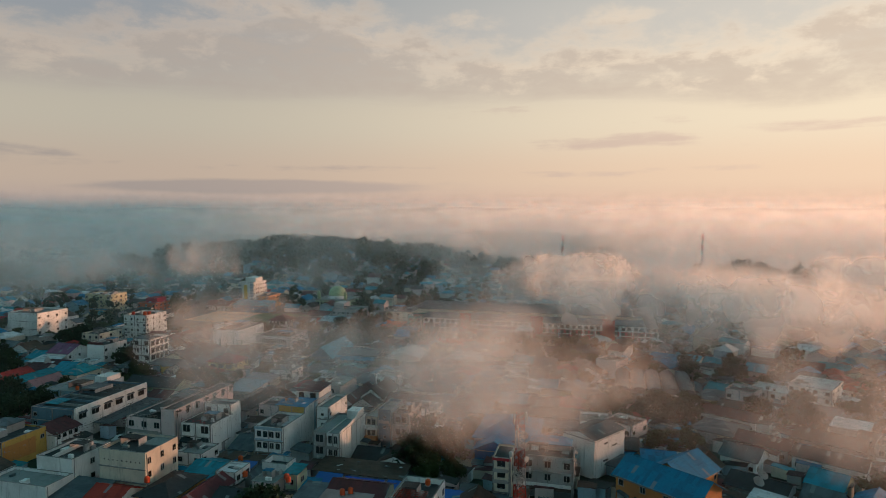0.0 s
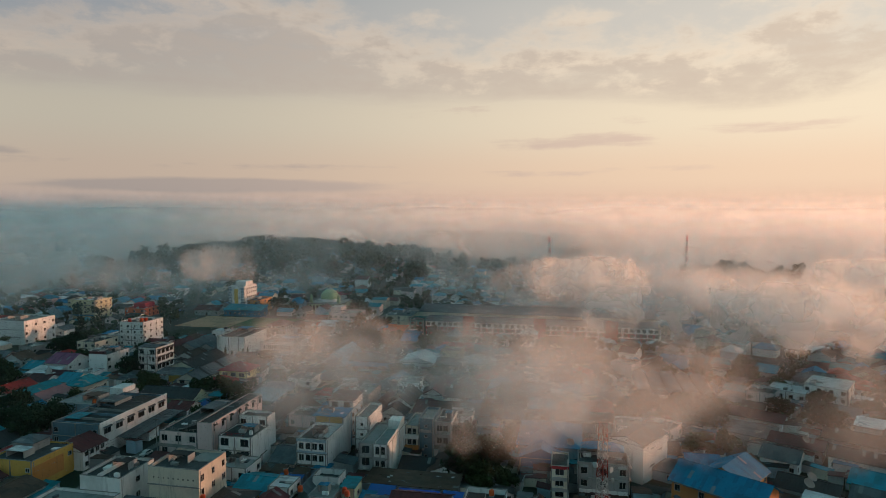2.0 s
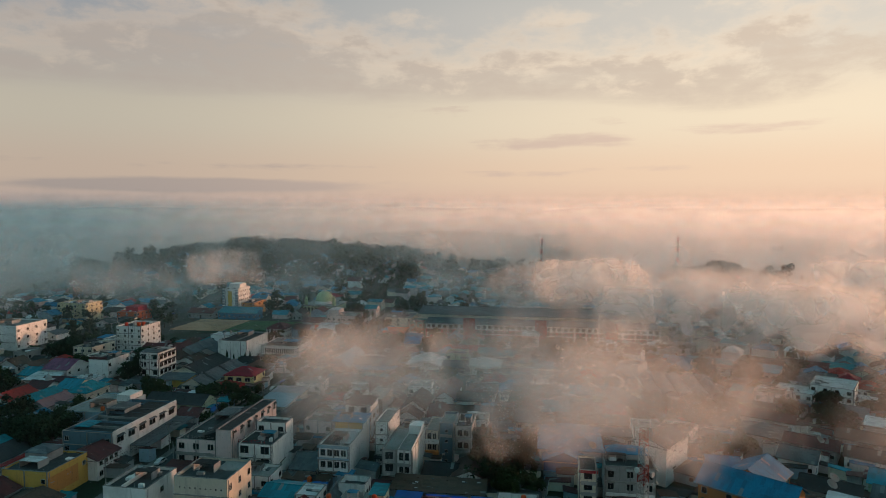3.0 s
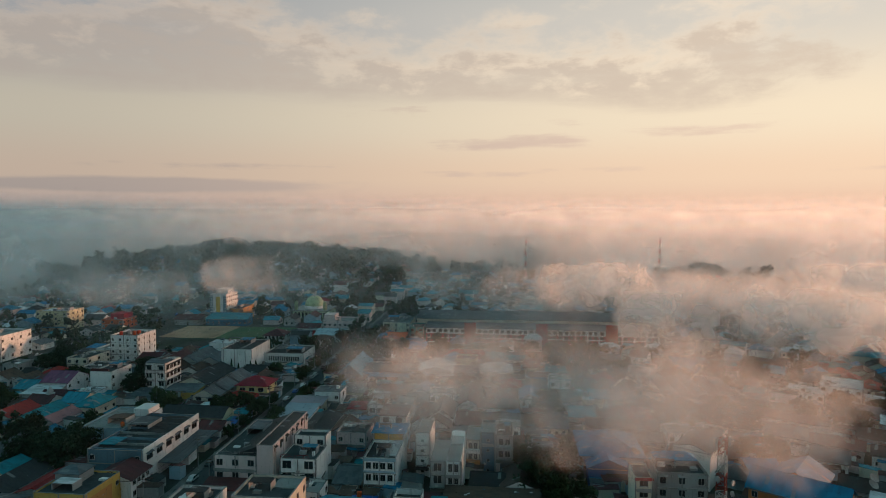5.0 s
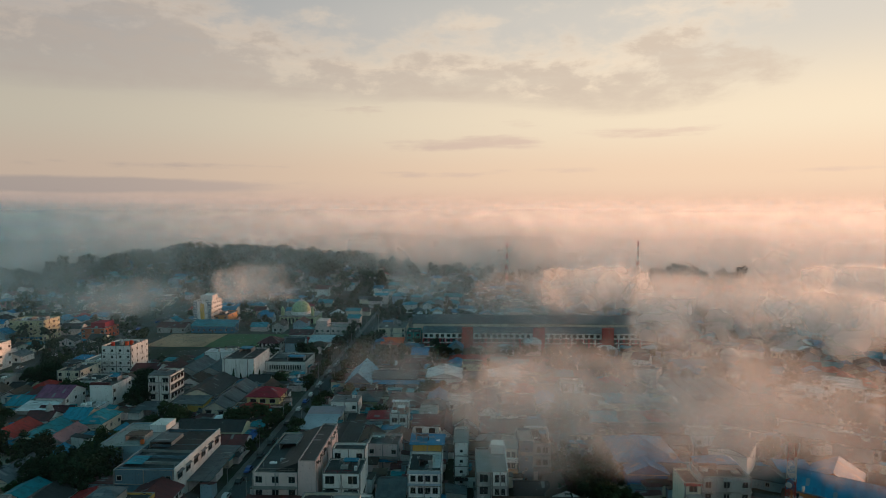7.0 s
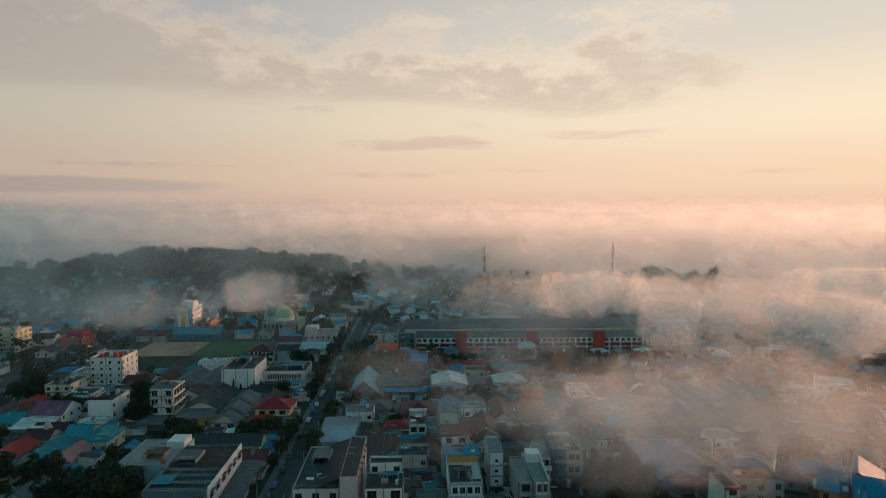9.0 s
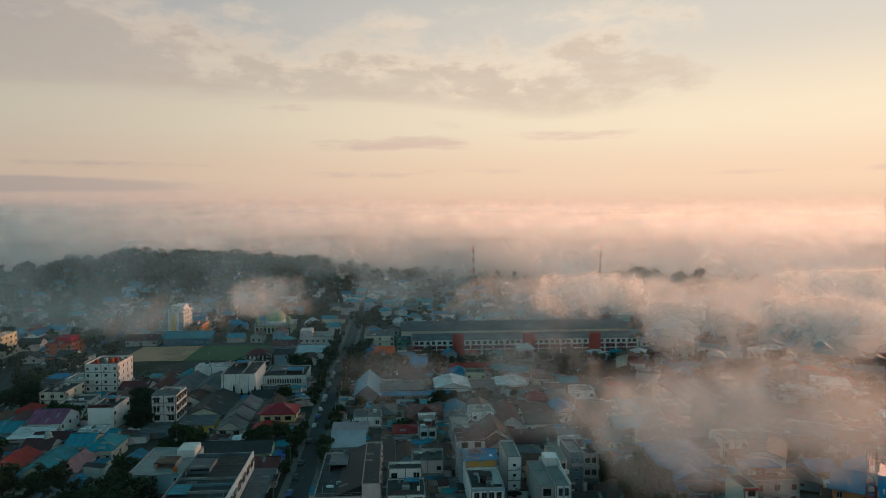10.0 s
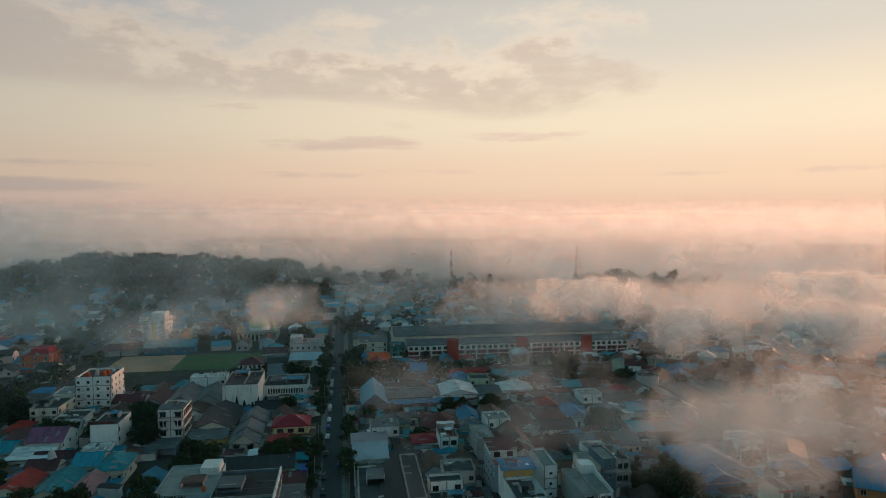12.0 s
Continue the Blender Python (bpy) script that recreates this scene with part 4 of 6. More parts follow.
house("small blue sheet roof among dark roofs", 9.0, 18.0, 186.0, 196.0, 4.2, 6.0, "gable", GREY_WALL, ROOF_BLUE, "u", f=1, r=1)
house("grey mossy roof beside a blue one", -4.0, 8.0, 195.5, 204.0, 4.2, 6.0, "gable", GREY_WALL, ROOF_DARK, "u", f=2, r=1)

# ---- west side of the main street ----
h = block("long grey-blue workshop block with white street front", -186.5, -169.2, 166.0, 199.5, 10.3, SLATE_WALL, DECK, 3, f=2, r=0, parapet=1.0, ground="none")
part("street_front", slab(8.66, 9.0, -16.6, 16.7, 0, 10.9), WHITE, h)
frame_me, pane_me = window_meshes(3.2, 1.7, FRAME, GLASS)
for i in range(6):
    ob = part("window", frame_me, None, h, at=pose(9.0, -13.6 + i * 5.4, 6.9, 0, 0, 90))
    part("pane", pane_me, None, ob)
    part("awning", awning_mesh(3.6, ROOF_GREY), None, h, at=pose(9.0, -13.6 + i * 5.4, 8.8, 0, 0, 90))
for i in range(7):
    part("roof_beam", slab(-8.4, 8.4, -15.0 + i * 4.6, -14.6 + i * 4.6, 9.36, 10.1), PALE_DECK if i % 2 else SLATE_WALL, h)
part("roof_sheet", slab(-1.0, 8.2, -1.0, 15.5, 9.9, 10.1), ROOF_DARK, h)
part("roof_sheet", slab(-8.2, -3.0, -12.0, -6.0, 10.0, 10.15), ROOF_TEAL, h)
h = block("white-blue rear block with a stepped roof", -203.0, -187.0, 186.0, 208.0, 9.5, BLUE_WALL, PALE_DECK, 3, f=2, r=0, parapet=0.5, ledges=False)
part("lift_room", slab(2.0, 7.5, 3.0, 10.0, 8.9, 11.4), WHITE, h)
water_tank(-189.5, 188.0, 9.3)
canopy("grey sheet canopy over a street workshop", -168.6, -161.8, 173.0, 199.0, 4.2, 5.2, ROOF_GREY)
h = house("purple-brown roof on a white two-storey house", -178.0, -166.6, 156.0, 165.6, 6.2, 8.4, "gable", WHITE, ROOF_MAROON, "v", f=0, r=4, storeys=2, ww=1.4, wh=1.4)
h = block("yellow and orange shophouse with a flat roof", -184.0, -169.6, 141.0, 155.8, 8.6, YELLOW_WALL, DECK, 2, r=3, f=2, parapet=0.6, ww=1.3, wh=1.2)
part("orange_panel", slab(7.22, 7.34, -7.3, 3.5, 2.0, 6.9), ORANGE_WALL, h)
part("roof_room", slab(-6.5, 0.5, 0.0, 6.0, 8.05, 10.6), GREY_WALL, h)
part("roof_room_roof", hip_roof(7.0, 6.0, 10.7, 12.0, 0.4), ROOF_GREY, h, at=pose(-3.0, 3.0, 0))
house("red sheet roof over a shed", -196.0, -186.5, 150.0, 166.0, 4.0, 5.4, "gable", GREY_WALL, ROOF_RED, "v", f=0, r=1)
house("dark roof with a pale verge", -208.0, -197.5, 148.0, 166.0, 4.4, 7.0, "gable", GREY_WALL, ROOF_DARK, "v", f=1, r=1)
h = house("maroon striped roof of a corner shop", -170.5, -162.0, 201.0, 210.0, 4.6, 6.4, "gable", WHITE, ROOF_MAROON, "u", f=1, r=2)
house("dark-roofed old house with pale green walls", -190.0, -166.5, 212.0, 222.0, 5.4, 7.8, "gable", GREEN_WALL, ROOF_DARK, "u", f=3, r=2)
canopy("teal corrugated shop canopy", -167.5, -162.0, 223.5, 230.0, 3.0, 3.8, ROOF_TEAL)
canopy("bright blue stall canopy by the street", -165.5, -161.8, 211.0, 219.0, 2.8, 3.4, TARP_BLUE)

# warehouse, red villa, white hooded house, meeting hall
h = house("long grey warehouse with a low gable roof", -191.5, -181.4, 238.6, 274.5, 4.6, 7.4, "gable", CREAM, ROOF_GREY, "v", f=0, r=8, name="warehouse", category="warehouse", wh=1.1, ww=0.8, over=0.5, door=False)
add_windows(h, 10.1, 35.9, "f", (2.3,), 2, 2.2, 1.5, 1.5, ROOF_DARK)
for y in (-9.0, 4.0):
    part("roof_step", gable_roof(10.1, 0.5, 4.75, 7.55, 0.5), ROOF_DARK, h, at=pose(0, y, 0))
h = house("yellow two-storey villa with a bright red hipped roof", -177.0, -163.6, 248.2, 259.5, 7.0, 9.8, "hip", wall_paint("pale_yellow_render", (0.62, 0.52, 0.28), 0.2), ROOF_RED, f=0, r=2, storeys=2, name="villa", category="villa", ww=1.6, wh=1.6)
add_windows(h, 13.4, 11.3, "f", (4.4,), 3, 2.4, 1.6, 1.5)
h = house("red-roofed front wing of a villa", -178.5, -167.0, 238.0, 247.5, 3.6, 6.4, "hip", CREAM, ROOF_RED, f=2, r=1)
h = block("white four-storey house with dark window hoods", -219.5, -210.2, 251.0, 264.0, 14.5, WHITE, DECK, 4, f=2, r=4, ww=2.2, wh=1.7, shade=ROOF_DARK, parapet=0.9, ground="none")
part("loggia", slab(-4.4, 4.4, -7.4, -6.52, 11.6, 11.75), PALE_DECK, h)
for i in range(6):
    part("loggia_post", slab(-4.3 + i * 1.7, -4.05 + i * 1.7, -7.35, -7.1, 8.0, 11.6), WHITE, h)
railing(h, -4.4, 4.4, -7.25, 7.6, 1.0, WHITE)
part("roof_cap", lean_roof(8.8, 5.0, 14.7, 15.3, 0.2), ROOF_GREY, h, at=pose(0, -3.8, 0))
canopy("long grey carport roof beside a white house", -221.0, -210.5, 240.5, 249.5, 3.2, 4.2, ROOF_GREY)
house("dark-roofed house behind a parked yard", -208.0, -193.5, 256.0, 284.0, 4.6, 7.6, "gable", CREAM, ROOF_DARK, "v", f=2, r=2)
house("grey lean-to with yellow stalls", -208.0, -194.5, 246.5, 255.0, 4.0, 4.9, "lean", YELLOW_WALL, ROOF_GREY, f=2, r=0)
h = block("tall windowless white meeting hall with a dark roof", -203.2, -188.0, 289.8, 314.5, 12.6, WHITE, ROOF_DARK, 2, ledges=False, ground="none", parapet=0.5, name="meeting_hall", category="hall")
for i in range(3):
    part("wall_rib", slab(-6.5 + i * 5.5, -6.3 + i * 5.5, -12.5, -12.36, 0, 12.4), PALE_DECK, h)
part("skylight", slab(0.8, 1.6, -11.5, 11.5, 12.17, 12.3), PALE_DECK, h)
h = block("long white wing with a row of narrow windows", -187.9, -167.4, 306.5, 327.0, 7.2, WHITE, DECK, 1, ledges=False, ground="none", parapet=0.5, name="hall_wing", category="hall")
add_windows(h, 20.5, 20.5, "f", (3.4,), 14, 0.8, 2.2, 2.2)
part("rear_sheet", slab(-8.5, 8.5, -1.0, 8.0, 6.75, 7.05), ROOF_GREY, h)
block("low white forecourt building with a dark deck", -187.5, -168.0, 293.0, 304.0, 3.6, WHITE, DECK, 1, f=6, ground="none", ledges=False)
canopy("light blue sheet canopy in a forecourt", -182.0, -173.0, 287.5, 292.6, 3.0, 3.6, ROOF_BLUE)
house("big grey double-gabled workshop roof", -227.0, -216.0, 291.0, 314.0, 5.5, 8.2, "gable", GREY_WALL, ROOF_GREY, "v", f=0, r=1)
house("grey workshop roof beside its twin", -215.6, -204.0, 291.0, 314.0, 5.5, 8.2, "gable", GREY_WALL, ROOF_GREY, "v", f=0, r=1)
block("white long house with a deep flat eave", -224.0, -207.0, 319.0, 328.5, 9, WHITE, ROOF_WHITE, 2, f=2, r=2, parapet=0.2)
h = block("white four-storey apartment block with roof tanks", -267.0, -252.2, 298.5, 315.5, 16.4, WHITE, DECK, 5, f=4, r=4, ww=1.1, wh=1.2, parapet=0.9, ground="none", name="apartment_block", category="apartment block")
for u, v, m in ((-262.5, 301, TANK_ORANGE), (-259.8, 304, WHITE_STEEL), (-256.5, 303, TANK_ORANGE), (-255.2, 305, TANK_ORANGE)):
    water_tank(u, v, 15.6, 0.9, 2.0, m, "large plastic water tank on an apartment roof")
block("white side house of an apartment block", -278.5, -267.5, 303.0, 316.0, 8.2, WHITE, PALE_DECK, 2, f=2, ground="none")
house("maroon-roofed house with a white arched porch", -251.0, -238.5, 296.0, 308.0, 4.8, 7.0, "gable", WHITE, ROOF_MAROON, "u", f=2, r=1)
house("dark maroon roof of a neighbouring house", -237.5, -229.5, 294.0, 312.0, 4.6, 6.8, "gable", GREY_WALL, ROOF_MAROON, "v", f=1, r=1)
h = block("tall narrow white house with a maroon top", -241.5, -232.0, 246.0, 261.0, 11.6, WHITE, DECK, 3, f=0, r=2, parapet=0.8, ledges=False, ground="none")
part("maroon_wall", slab(-4.6, 3.2, -7.2, -6.0, 10.9, 12.6), ROOF_MAROON, h)
block("low white front of a narrow house", -242.0, -233.0, 237.5, 245.6, 5.2, WHITE, ROOF_WHITE, 2, f=1, ledges=False, parapet=0.2)
h = house("white house with a purple sheet roof", -262.0, -250.0, 243.0, 257.0, 7.2, 10.4, "gable", WHITE, ROOF_PURPLE, "u", f=1, r=3, storeys=2)
house("white front porch with a pale roof", -264.0, -251.0, 234.5, 242.4, 4.4, 6.0, "lean", WHITE, ROOF_WHITE, f=1, r=1)
block("pale yellow house with white balconies", -277.0, -266.0, 279.0, 296.0, 9.0, CREAM, DECK, 3, f=3, r=3, ledges=True, ground="none")
block("white low house with a flat roof", -265.5, -254.0, 272.0, 285.0, 6.2, WHITE, DECK, 2, f=3, r=2, ground="none")
house("bright teal roof of a small house", -239.5, -231.0, 224.5, 236.0, 4.8, 7.2, "gable", CREAM, ROOF_TEAL, "u", f=2, r=2)
house("teal-roofed white house with a verandah", -230.6, -221.5, 219.5, 233.0, 5.0, 7.8, "hip", CREAM, ROOF_TEAL, f=3, r=3)
house("bright teal hip roof over a bungalow", -243.5, -233.8, 203.5, 222.5, 3.8, 6.2, "gable", CREAM, ROOF_TEAL, "v", f=2, r=2)
house("pink bungalow under a dusty pink roof", -232.8, -225.8, 203.5, 217.5, 4.0, 6.0, "gable", PINK, surface("dusty_pink_sheet", (0.34, 0.17, 0.18), 0.7, 0.35), "v", f=1, r=3)
house("bright red roof of a low house", -256.0, -246.0, 207.0, 222.0, 3.8, 6.2, "gable", CREAM, ROOF_RED, "v", f=2, r=1)
house("dark red roof with a white gable", -254.0, -244.5, 224.0, 233.0, 4.2, 6.4, "gable", WHITE, ROOF_MAROON, "u", f=2, r=1)
house("long maroon roof of a terrace", -256.0, -243.0, 235.0, 240.5, 4.0, 5.6, "gable", WHITE, ROOF_MAROON, "u", f=3, r=1)
house("teal roof over a white house in trees", -216.0, -206.2, 159.0, 169.5, 4.2, 6.2, "gable", CREAM, ROOF_TEAL, "v", f=1, r=3)
house("pale grey roof of a house in trees", -229.0, -220.5, 170.5, 187.0, 4.2, 6.4, "gable", CREAM, ROOF_GREY, "v", f=1, r=2)
house("small blue roof among trees", -225.5, -219.0, 190.0, 199.0, 3.6, 5.2, "gable", GREY_WALL, ROOF_BLUE, "v", f=1, r=1)
wall_ob = thing("garden_wall", -224.6, 232, 0, 0, "long stained white garden wall round a yard", "wall")
part("wall", slab(-0.12, 0.12, -16, 20, -0.3, 2.4), WHITE, wall_ob)
part("coping", slab(-0.2, 0.2, -16, 20, 2.4, 2.52), PALE_DECK, wall_ob)


def minaret_cap():
    home = thing("prayer_house_cap", -247.5, 229.5, 0, 6.2, "small silver dome on a prayer house roof", "dome")
    bm = bmesh.new()
    lathe(bm, [(1.6, 0), (1.6, 0.3), (1.2, 0.5), (1.3, 1.2), (1.0, 2.0), (0.4, 2.6), (0.12, 3.0), (0.06, 4.2)], 16)
    part("dome", mesh_of("dome", bm, WHITE_STEEL, True), None, home)


minaret_cap()

# ---- east side of the main street ----
block("white two-storey house with a grey sheet roof", -140.0, -129.2, 238.0, 247.5, 8.2, WHITE, ROOF_GREY, 2, f=2, r=1, parapet=0.15, ground="none")
house("pale mauve sheet roof of a shop", -147.0, -134.5, 229.0, 237.6, 5.4, 6.4, "lean", CREAM, surface("mauve_sheet", (0.30, 0.24, 0.27), 0.7, 0.35), f=2, r=1)
h = house("white shop with a pale blue roof", -146.5, -135.0, 216.0, 228.5, 5.0, 6.2, "lean", WHITE, surface("pale_blue_sheet", (0.26, 0.33, 0.38), 0.6, 0.3), f=2, r=1)
part("blue_shutter", slab(1.0, 4.5, -6.33, -6.252, 0.2, 2.8), TARP_BLUE, h)
block("flat mossy roof of a walled yard", -146.5, -134.5, 196.0, 215.0, 4.6, GREY_WALL, DECK, 1, f=0, parapet=0.7, ledges=False)
house("long dark roof of a street building", -133.8, -124.5, 195.5, 222.0, 4.8, 6.2, "gable", GREY_WALL, ROOF_DARK, "v", f=0, r=2)
h = block("small two-storey house with a terracotta deck", -115.3, -108.5, 225.7, 237.0, 7.6, WHITE, surface("terracotta_deck", (0.30, 0.13, 0.09), 0.9, 0.4), 2, f=2, ww=2.2, wh=1.8, parapet=0.9)
part("terrace_roof", slab(-3.4, 3.4, 2.5, 5.6, 9.6, 9.75), ROOF_WHITE, h)
part("terrace_wall", slab(-3.3, 3.3, 5.3, 5.5, 6.8, 9.6), WHITE, h)
block("grey house with a puddled flat roof", -103.8, -97.2, 215.5, 231.0, 10.0, GREY_WALL, PALE_DECK, 3, f=1, l=2, parapet=0.4)
h = house("white gabled house with a dark roof", -91.3, -82.7, 221.0, 238.0, 5.4, 8.4, "gable", WHITE, ROOF_DARK, "v", f=2, r=2, l=3)
house("dark front gable of a white house", -91.8, -83.2, 213.8, 220.6, 4.2, 6.8, "gable", WHITE, ROOF_DARK, "v", f=2, r=1)
for i, (u, m) in enumerate(((-81.0, ROOF_MAROON), (-73.0, ROOF_RUST), (-65.0, ROOF_GREY), (-57.0, ROOF_RUST), (-49.0, ROOF_GREY))):
    house("row house with an old sheet roof", u, u + 7.8, 219.0, 233.0, 3.6, 6.0, "gable", CREAM, m, "u", f=2, r=0, group="row houses on a lane")
block("white flat-roofed house by row houses", -66.0, -58.0, 208.0, 216.5, 7, WHITE, PALE_DECK, 2, f=2, r=2)
house("maroon roof of a wide house", -71.0, -59.5, 249.5, 262.0, 4.4, 7.0, "hip", WHITE, ROOF_MAROON, f=3, r=2)
house("bright blue sheet roof of a small house", -57.5, -49.6, 250.0, 263.5, 4.6, 6.4, "gable", WHITE, ROOF_BLUE, "v", f=2, r=1)
house("dark green-grey roof behind row houses", -73.0, -60.0, 237.5, 247.0, 4.4, 6.4, "gable", WHITE, ROOF_DARK, "u", f=2, r=1)
house("wide maroon roof of an old house", -118.5, -104.5, 245.0, 262.0, 4.4, 7.6, "hip", WHITE, ROOF_MAROON, f=2, r=2)
house("maroon roof beside a flat-roofed house", -97.0, -92.0, 214.0, 236.0, 4.6, 6.6, "gable", WHITE, ROOF_MAROON, "v", f=1, r=1)
house("long maroon roof of a lane house", -82.0, -74.5, 239.0, 262.0, 4.6, 6.8, "gable", WHITE, ROOF_MAROON, "v", f=1, r=1)
h = house("steep pale blue gable roof beside the street", -142.0, -131.0, 281.0, 308.0, 4.2, 8.8, "gable", SLATE_WALL, surface("faded_blue_sheet", (0.10, 0.30, 0.38), 0.6, 0.25), "v", f=0, r=2, over=0.9)
h = house("wide grey market roof", -130.5, -110.5, 287.0, 302.5, 4.6, 6.2, "gable", GREY_WALL, ROOF_GREY, "u", f=4, r=1, name="market_hall", category="market")
canopy("long blue canopy along a market front", -131.0, -98.0, 281.5, 286.4, 3.2, 3.9, ROOF_BLUE)
h = house("white sheet market roof", -105.0, -89.0, 288.0, 305.5, 4.8, 7.0, "gable", WHITE, ROOF_WHITE, "v", f=3, r=2, name="market_hall", category="market")
h = house("white pyramid roof of a pavilion", -76.0, -61.0, 292.5, 305.0, 4.6, 7.6, "hip", WHITE, ROOF_WHITE, f=3, r=2, name="pavilion", category="pavilion")
house("low grey roofs behind a pavilion", -88.0, -77.0, 289.0, 304.0, 4.0, 5.6, "gable", GREY_WALL, ROOF_GREY, "u", f=2, r=1)
house("long low roof with white roof lights", -34.5, -9.5, 216.5, 227.5, 5.0, 6.4, "gable", GREY_WALL, ROOF_DARK, "u", f=6, r=1)
house("second long low roof behind trees", -34.5, -9.5, 208.5, 215.5, 4.2, 5.6, "gable", GREY_WALL, ROOF_GREY, "u", f=5, r=1)

# vaulted market sheds
for i in range(5):
    home = thing("vaulted_shed", 4.6 + i * 6.1, 272, 0, 0, "grey vaulted sheet-metal shed roof in a row", "shed", "vaulted sheds")
    bm = bmesh.new()
    arc = [(2.95 * math.cos(a), 4.2 + 2.4 * math.sin(a)) for a in np.linspace(math.pi, 0, 10)]
    rings = [[bm.verts.new((x, y, z)) for x, z in arc] for y in (-15, 15)]
    for k in range(9):
        bm.faces.new((rings[0][k], rings[0][k + 1], rings[1][k + 1], rings[1][k]))
    bm.faces.new(rings[0][::-1])
    bm.faces.new(rings[1])
    part("roof", bm, ROOF_GREY, home)
    part("wall", slab(-2.9, 2.9, -14.6, 14.6, -0.3, 4.19), WHITE, home)
take(1, 33, 254, 289)
block("long white wall in front of vaulted sheds", 1.5, 32, 248.0, 253.5, 5, GREY_WALL, PALE_DECK, 1, f=0, ledges=False, ground="none")

# houses on the east side in thinning mist
house("grey hipped roof with a raised middle", 28.0, 42.0, 217.0, 230.0, 4.0, 6.4, "hip", CREAM, ROOF_GREY, f=3, r=2, turn=-28)
house("long maroon roof in a dense block", 31.0, 50.0, 234.0, 242.5, 4.4, 6.2, "gable", WHITE, ROOF_MAROON, "u", f=3, r=1, turn=-28)
house("pale grey roof over a white house", 33.0, 43.0, 194.5, 205.0, 4.6, 6.8, "gable", WHITE, ROOF_GREY, "u", f=3, r=2, turn=-28)
house("maroon roof of a long lane house", 39.0, 54.0, 208.5, 217.5, 4.2, 6.0, "gable", GREY_WALL, ROOF_MAROON, "u", f=3, r=1, turn=-28)
h = block("white three-storey house with a pale roof", 68.7, 84.0, 263.0, 281.0, 9, WHITE, ROOF_WHITE, 3, f=4, r=3, parapet=0.4, turn=-28)
block("grey-white house with a white canopy roof", 53.5, 67.5, 261.5, 274.0, 7, WHITE, ROOF_WHITE, 2, f=4, r=2, parapet=0.3, turn=-28)
house("long dark roof with white walls", 52.0, 70.0, 196.0, 205.0, 5.0, 6.8, "gable", WHITE, ROOF_DARK, "u", f=5, r=2, turn=-28)
house("long rusty roof in a dense block", 57.0, 76.0, 214.0, 224.0, 4.4, 6.4, "gable", GREY_WALL, ROOF_RUST, "u", f=3, r=1, turn=-28)
house("white-roofed shed in a dense block", 71.0, 81.0, 228.0, 235.0, 5.2, 6.4, "lean", GREY_WALL, ROOF_WHITE, f=2, r=1, turn=-28)
house("dark sheet roof with satellite dishes", 31.0, 45.0, 172.0, 183.0, 4.6, 6.4, "gable", GREY_WALL, ROOF_DARK, "u", f=2, r=1, turn=-28)
dish(36.5, 173.5, 5.4, 1.4)
dish(38.0, 176.0, 6.2, 1.3)
dish(47.5, 209.5, 4.9)
dish(-24.5, 184.0, 8.0)
house("white roof section beside satellite dishes", 34.0, 41.0, 165.0, 171.0, 4.4, 5.2, "lean", WHITE, ROOF_WHITE, f=0, r=1, turn=-28)

# ---- shopping row, mosque, hotel, towers ----
h = thing("shopping_row", -46, 397, 0, 0, "long white shopping row with red bays", "shopping centre")
take(-124, 26, 372, 424)
part("wall", slab(-67, 70, -22, -10, -0.3, 5.7), RED_WALL, h)
part("top_wall", slab(-67, 70, -22, -10, 5.7, 9.0), WHITE, h)
part("front_roof", lean_roof(137, 12.0, 9.05, 10.8, 0.4), ROOF_GREY, h, at=pose(1.5, -16, 0))
part("upper_wall", slab(-74, 70, -10, 24, -0.3, 12.6), CREAM, h)
part("roof", gable_roof(34, 144, 12.6, 15.2, 0.5), ROOF_GREY, h, at=pose(-2, 7, 0, 0, 0, 90))
add_me = window_meshes(2.0, 1.8, FRAME, GLASS)
for i in range(20):
    x = -63.5 + i * 6.9
    for z0, m in ((0.3, WHITE), (3.0, WHITE), (5.7, WHITE)):
        part("bay_panel", slab(x - 3.2, x + 3.2, -22.3, -22.002, z0, z0 + 0.45), m, h)
    part("pillar", slab(x + 3.2, x + 3.8, -22.7, -22.003, 0, 9.0), WHITE, h)
    for dx in (-1.6, 1.6):
        for z in (0.9, 3.6, 6.5):
            ob = part("window", add_me[0], None, h, at=pose(x + dx, -22.0, z))
            part("pane", add_me[1], None, ob)
for x in (-40, 3, 44):
    part("red_bay", slab(x - 3.4, x + 3.4, -23.4, -22.003, 0, 12.6), RED_WALL, h)
block("teal-fronted end of a shopping row", -123.0, -114.2, 374.0, 386.8, 9.6, TEAL_WALL, DECK, 3, f=2, ww=2.0)
canopy("bright orange awning at a corner shop", -137.5, -124.0, 364.0, 376.5, 4.2, 5.6, BRIGHT_ORANGE)
block("cream block behind an orange awning", -142.0, -124.5, 386.0, 408.0, 9.8, CREAM, ROOF_GREY, 3, f=3, r=2, parapet=0.2)


